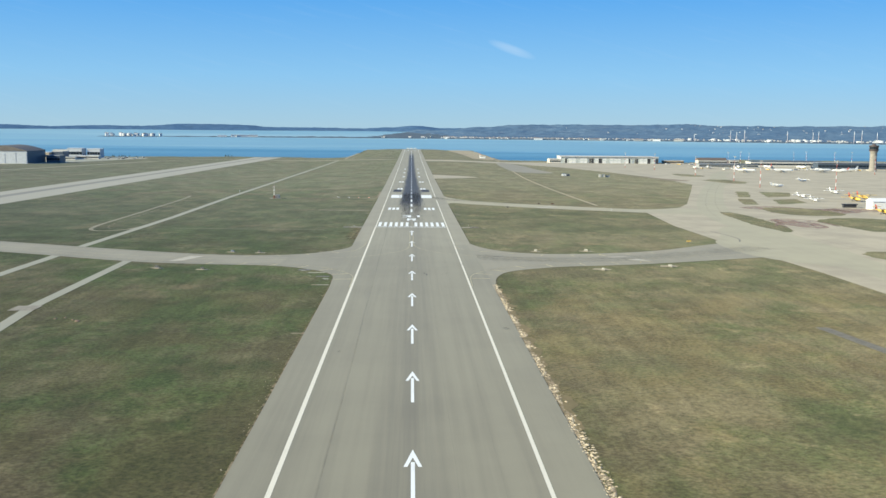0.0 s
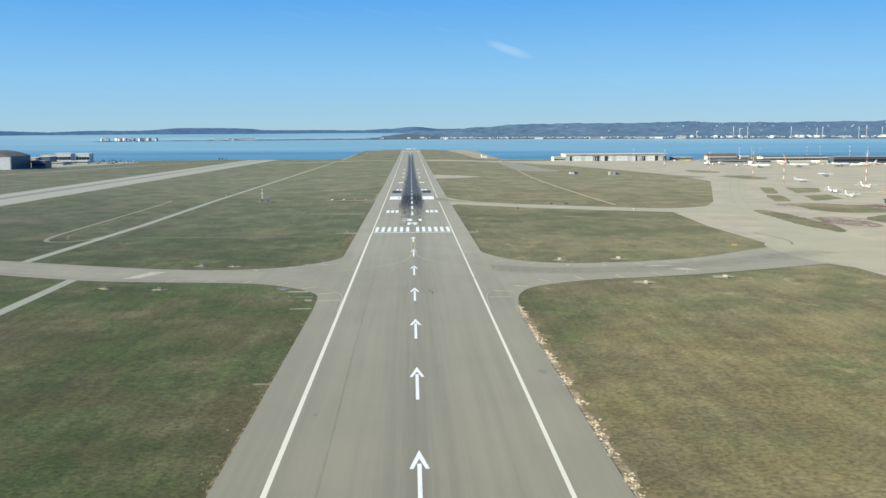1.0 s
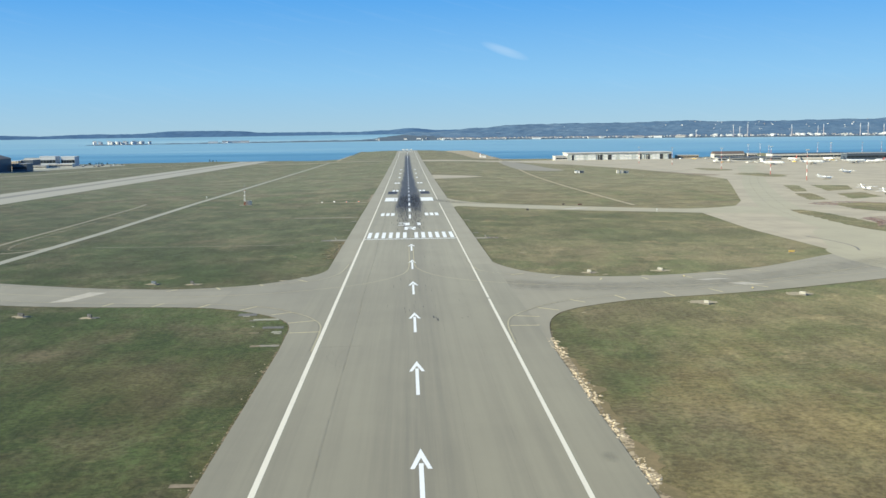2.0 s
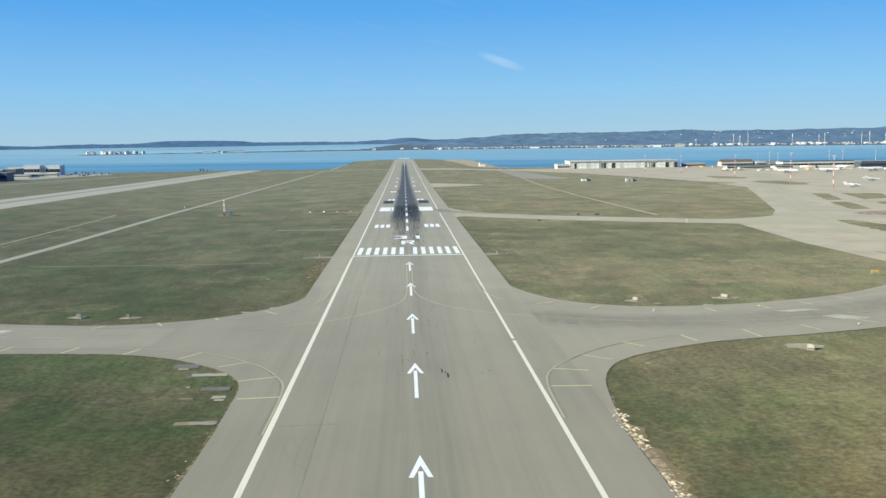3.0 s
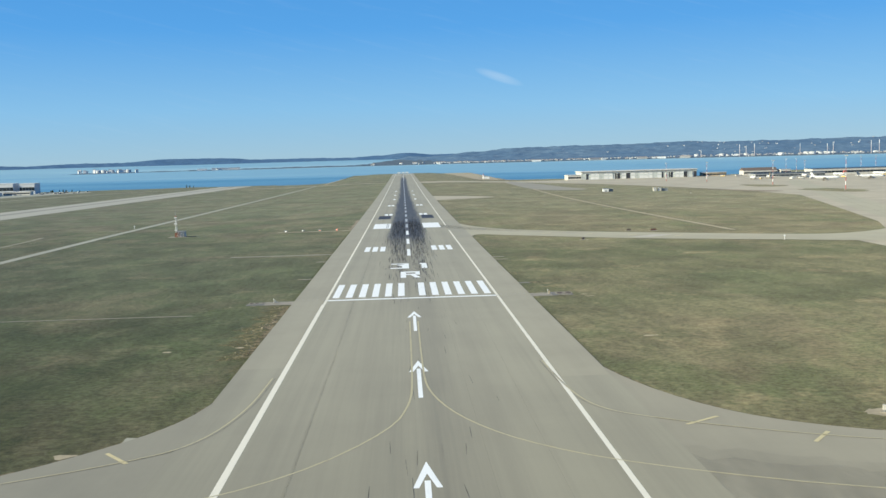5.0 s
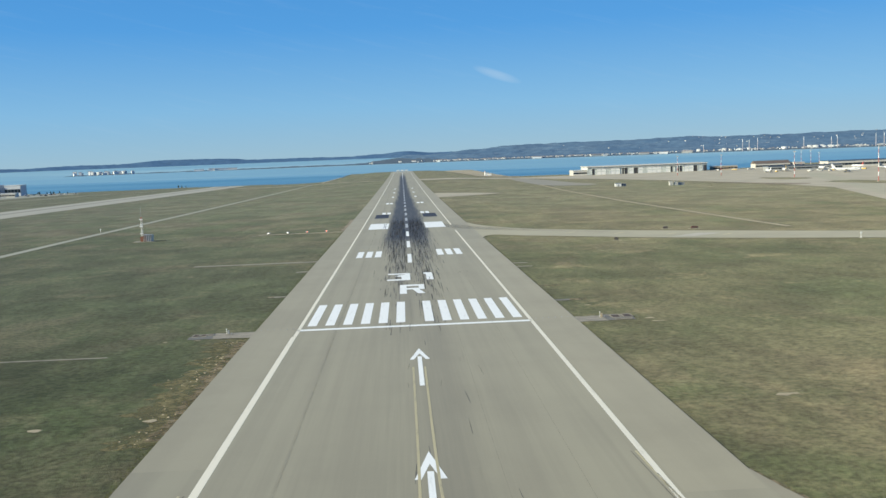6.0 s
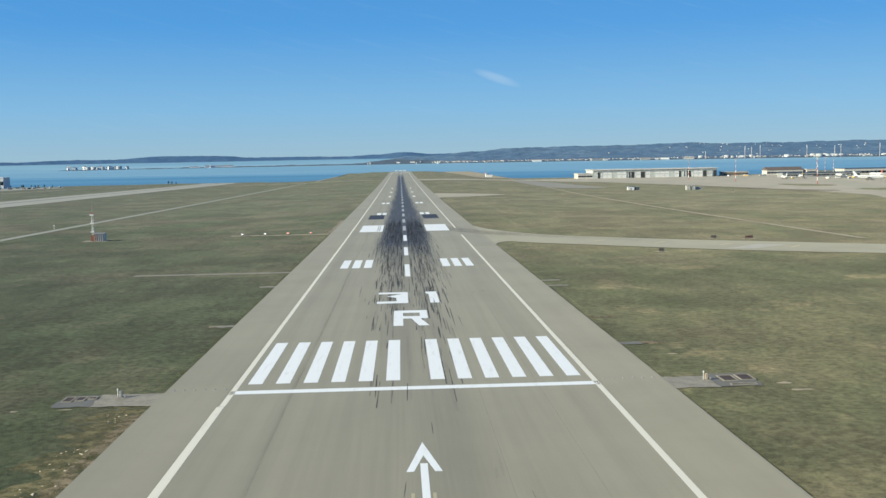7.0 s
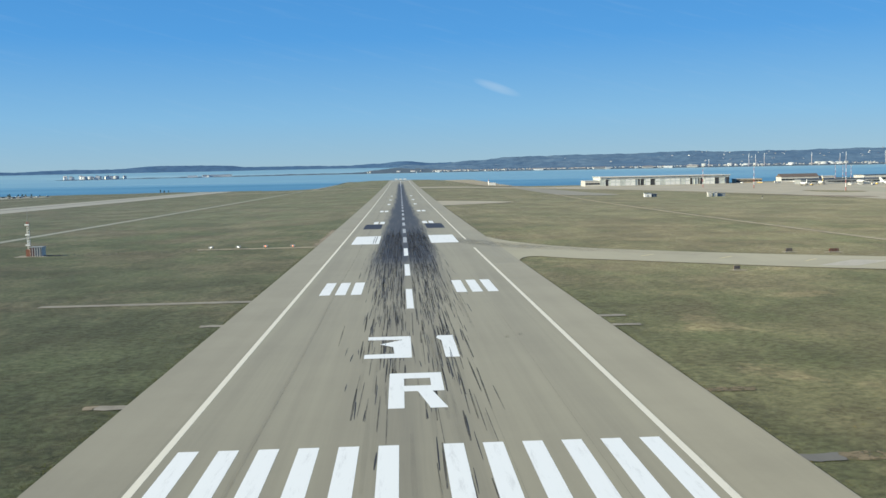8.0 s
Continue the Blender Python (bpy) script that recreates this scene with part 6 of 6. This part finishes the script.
for az, w in ((7.9, 55), (11.3, 70), (11.8, 26), (14.0, 60), (15.1, 50), (16.4, 60)):
    far_block(az, 5985, w, 20, 6, 6, "long pale distant warehouse on the shore")
for k in range(16):
    az = frng.uniform(-18.4, -15.0)
    far_block(az, frng.uniform(6130, 6280), frng.uniform(10, 22), 12, frng.uniform(6, 20), 5, "white distant block on the low point", wall=BRIGHT_WALL)
for k in range(7):
    far_block(frng.uniform(-12.2, -9.6), 6150, frng.uniform(40, 80), 14, 6, 6, "long pale distant shed on the point", wall=BRIGHT_WALL)
for k in range(14):
    far_block(frng.uniform(-2, 4), frng.uniform(6080, 6280), frng.uniform(10, 30), 14, 7, 7, "small distant building on the point")

def chimney(az, h, r=5980):
    x, y = polar(az, r)
    s = new("chimney")
    s.matrix_world = Matrix.Translation(Vector((x, y, LAKE + 6)) * K)
    tagged(s, "tall distant refinery chimney", "chimney", "refinery chimneys")
    piece("shaft", pole(0, 0, -4, h * 0.72, 2.1, 1.6), FAR_STACK, s)
    piece("top", pole(0, 0, h * 0.72, h, 1.9, 1.6), FAR_WHITE, s, "white-banded top")


def tank(az, r, rad, h):
    x, y = polar(az, r)
    s = new("storage_tank")
    s.matrix_world = Matrix.Translation(Vector((x, y, LAKE + 6)) * K)
    tagged(s, "white distant oil storage tank", "tank", "refinery tanks")
    piece("shell", pole(0, 0, -4, h, rad, rad, 16), FAR_WHITE, s)
    piece("roof", pole(0, 0, h, h + 2, rad, rad * 0.2, 16), FAR_CREAM, s)


for az, h in ((19.4, 66), (19.75, 60), (20.2, 70), (22.6, 66), (24.0, 60), (24.3, 66), (26.2, 70), (26.6, 74), (27.4, 62), (17.3, 40), (28.6, 64)):
    chimney(az, h)
for k in range(22):
    tank(frng.uniform(16, 29), frng.uniform(6010, 6250), frng.uniform(12, 22), frng.uniform(8, 15))
for az in (-17.2, -16.9, -16.45, -16.1, -15.6):
    tank(az, frng.uniform(6140, 6260), frng.uniform(12, 18), frng.uniform(10, 16))
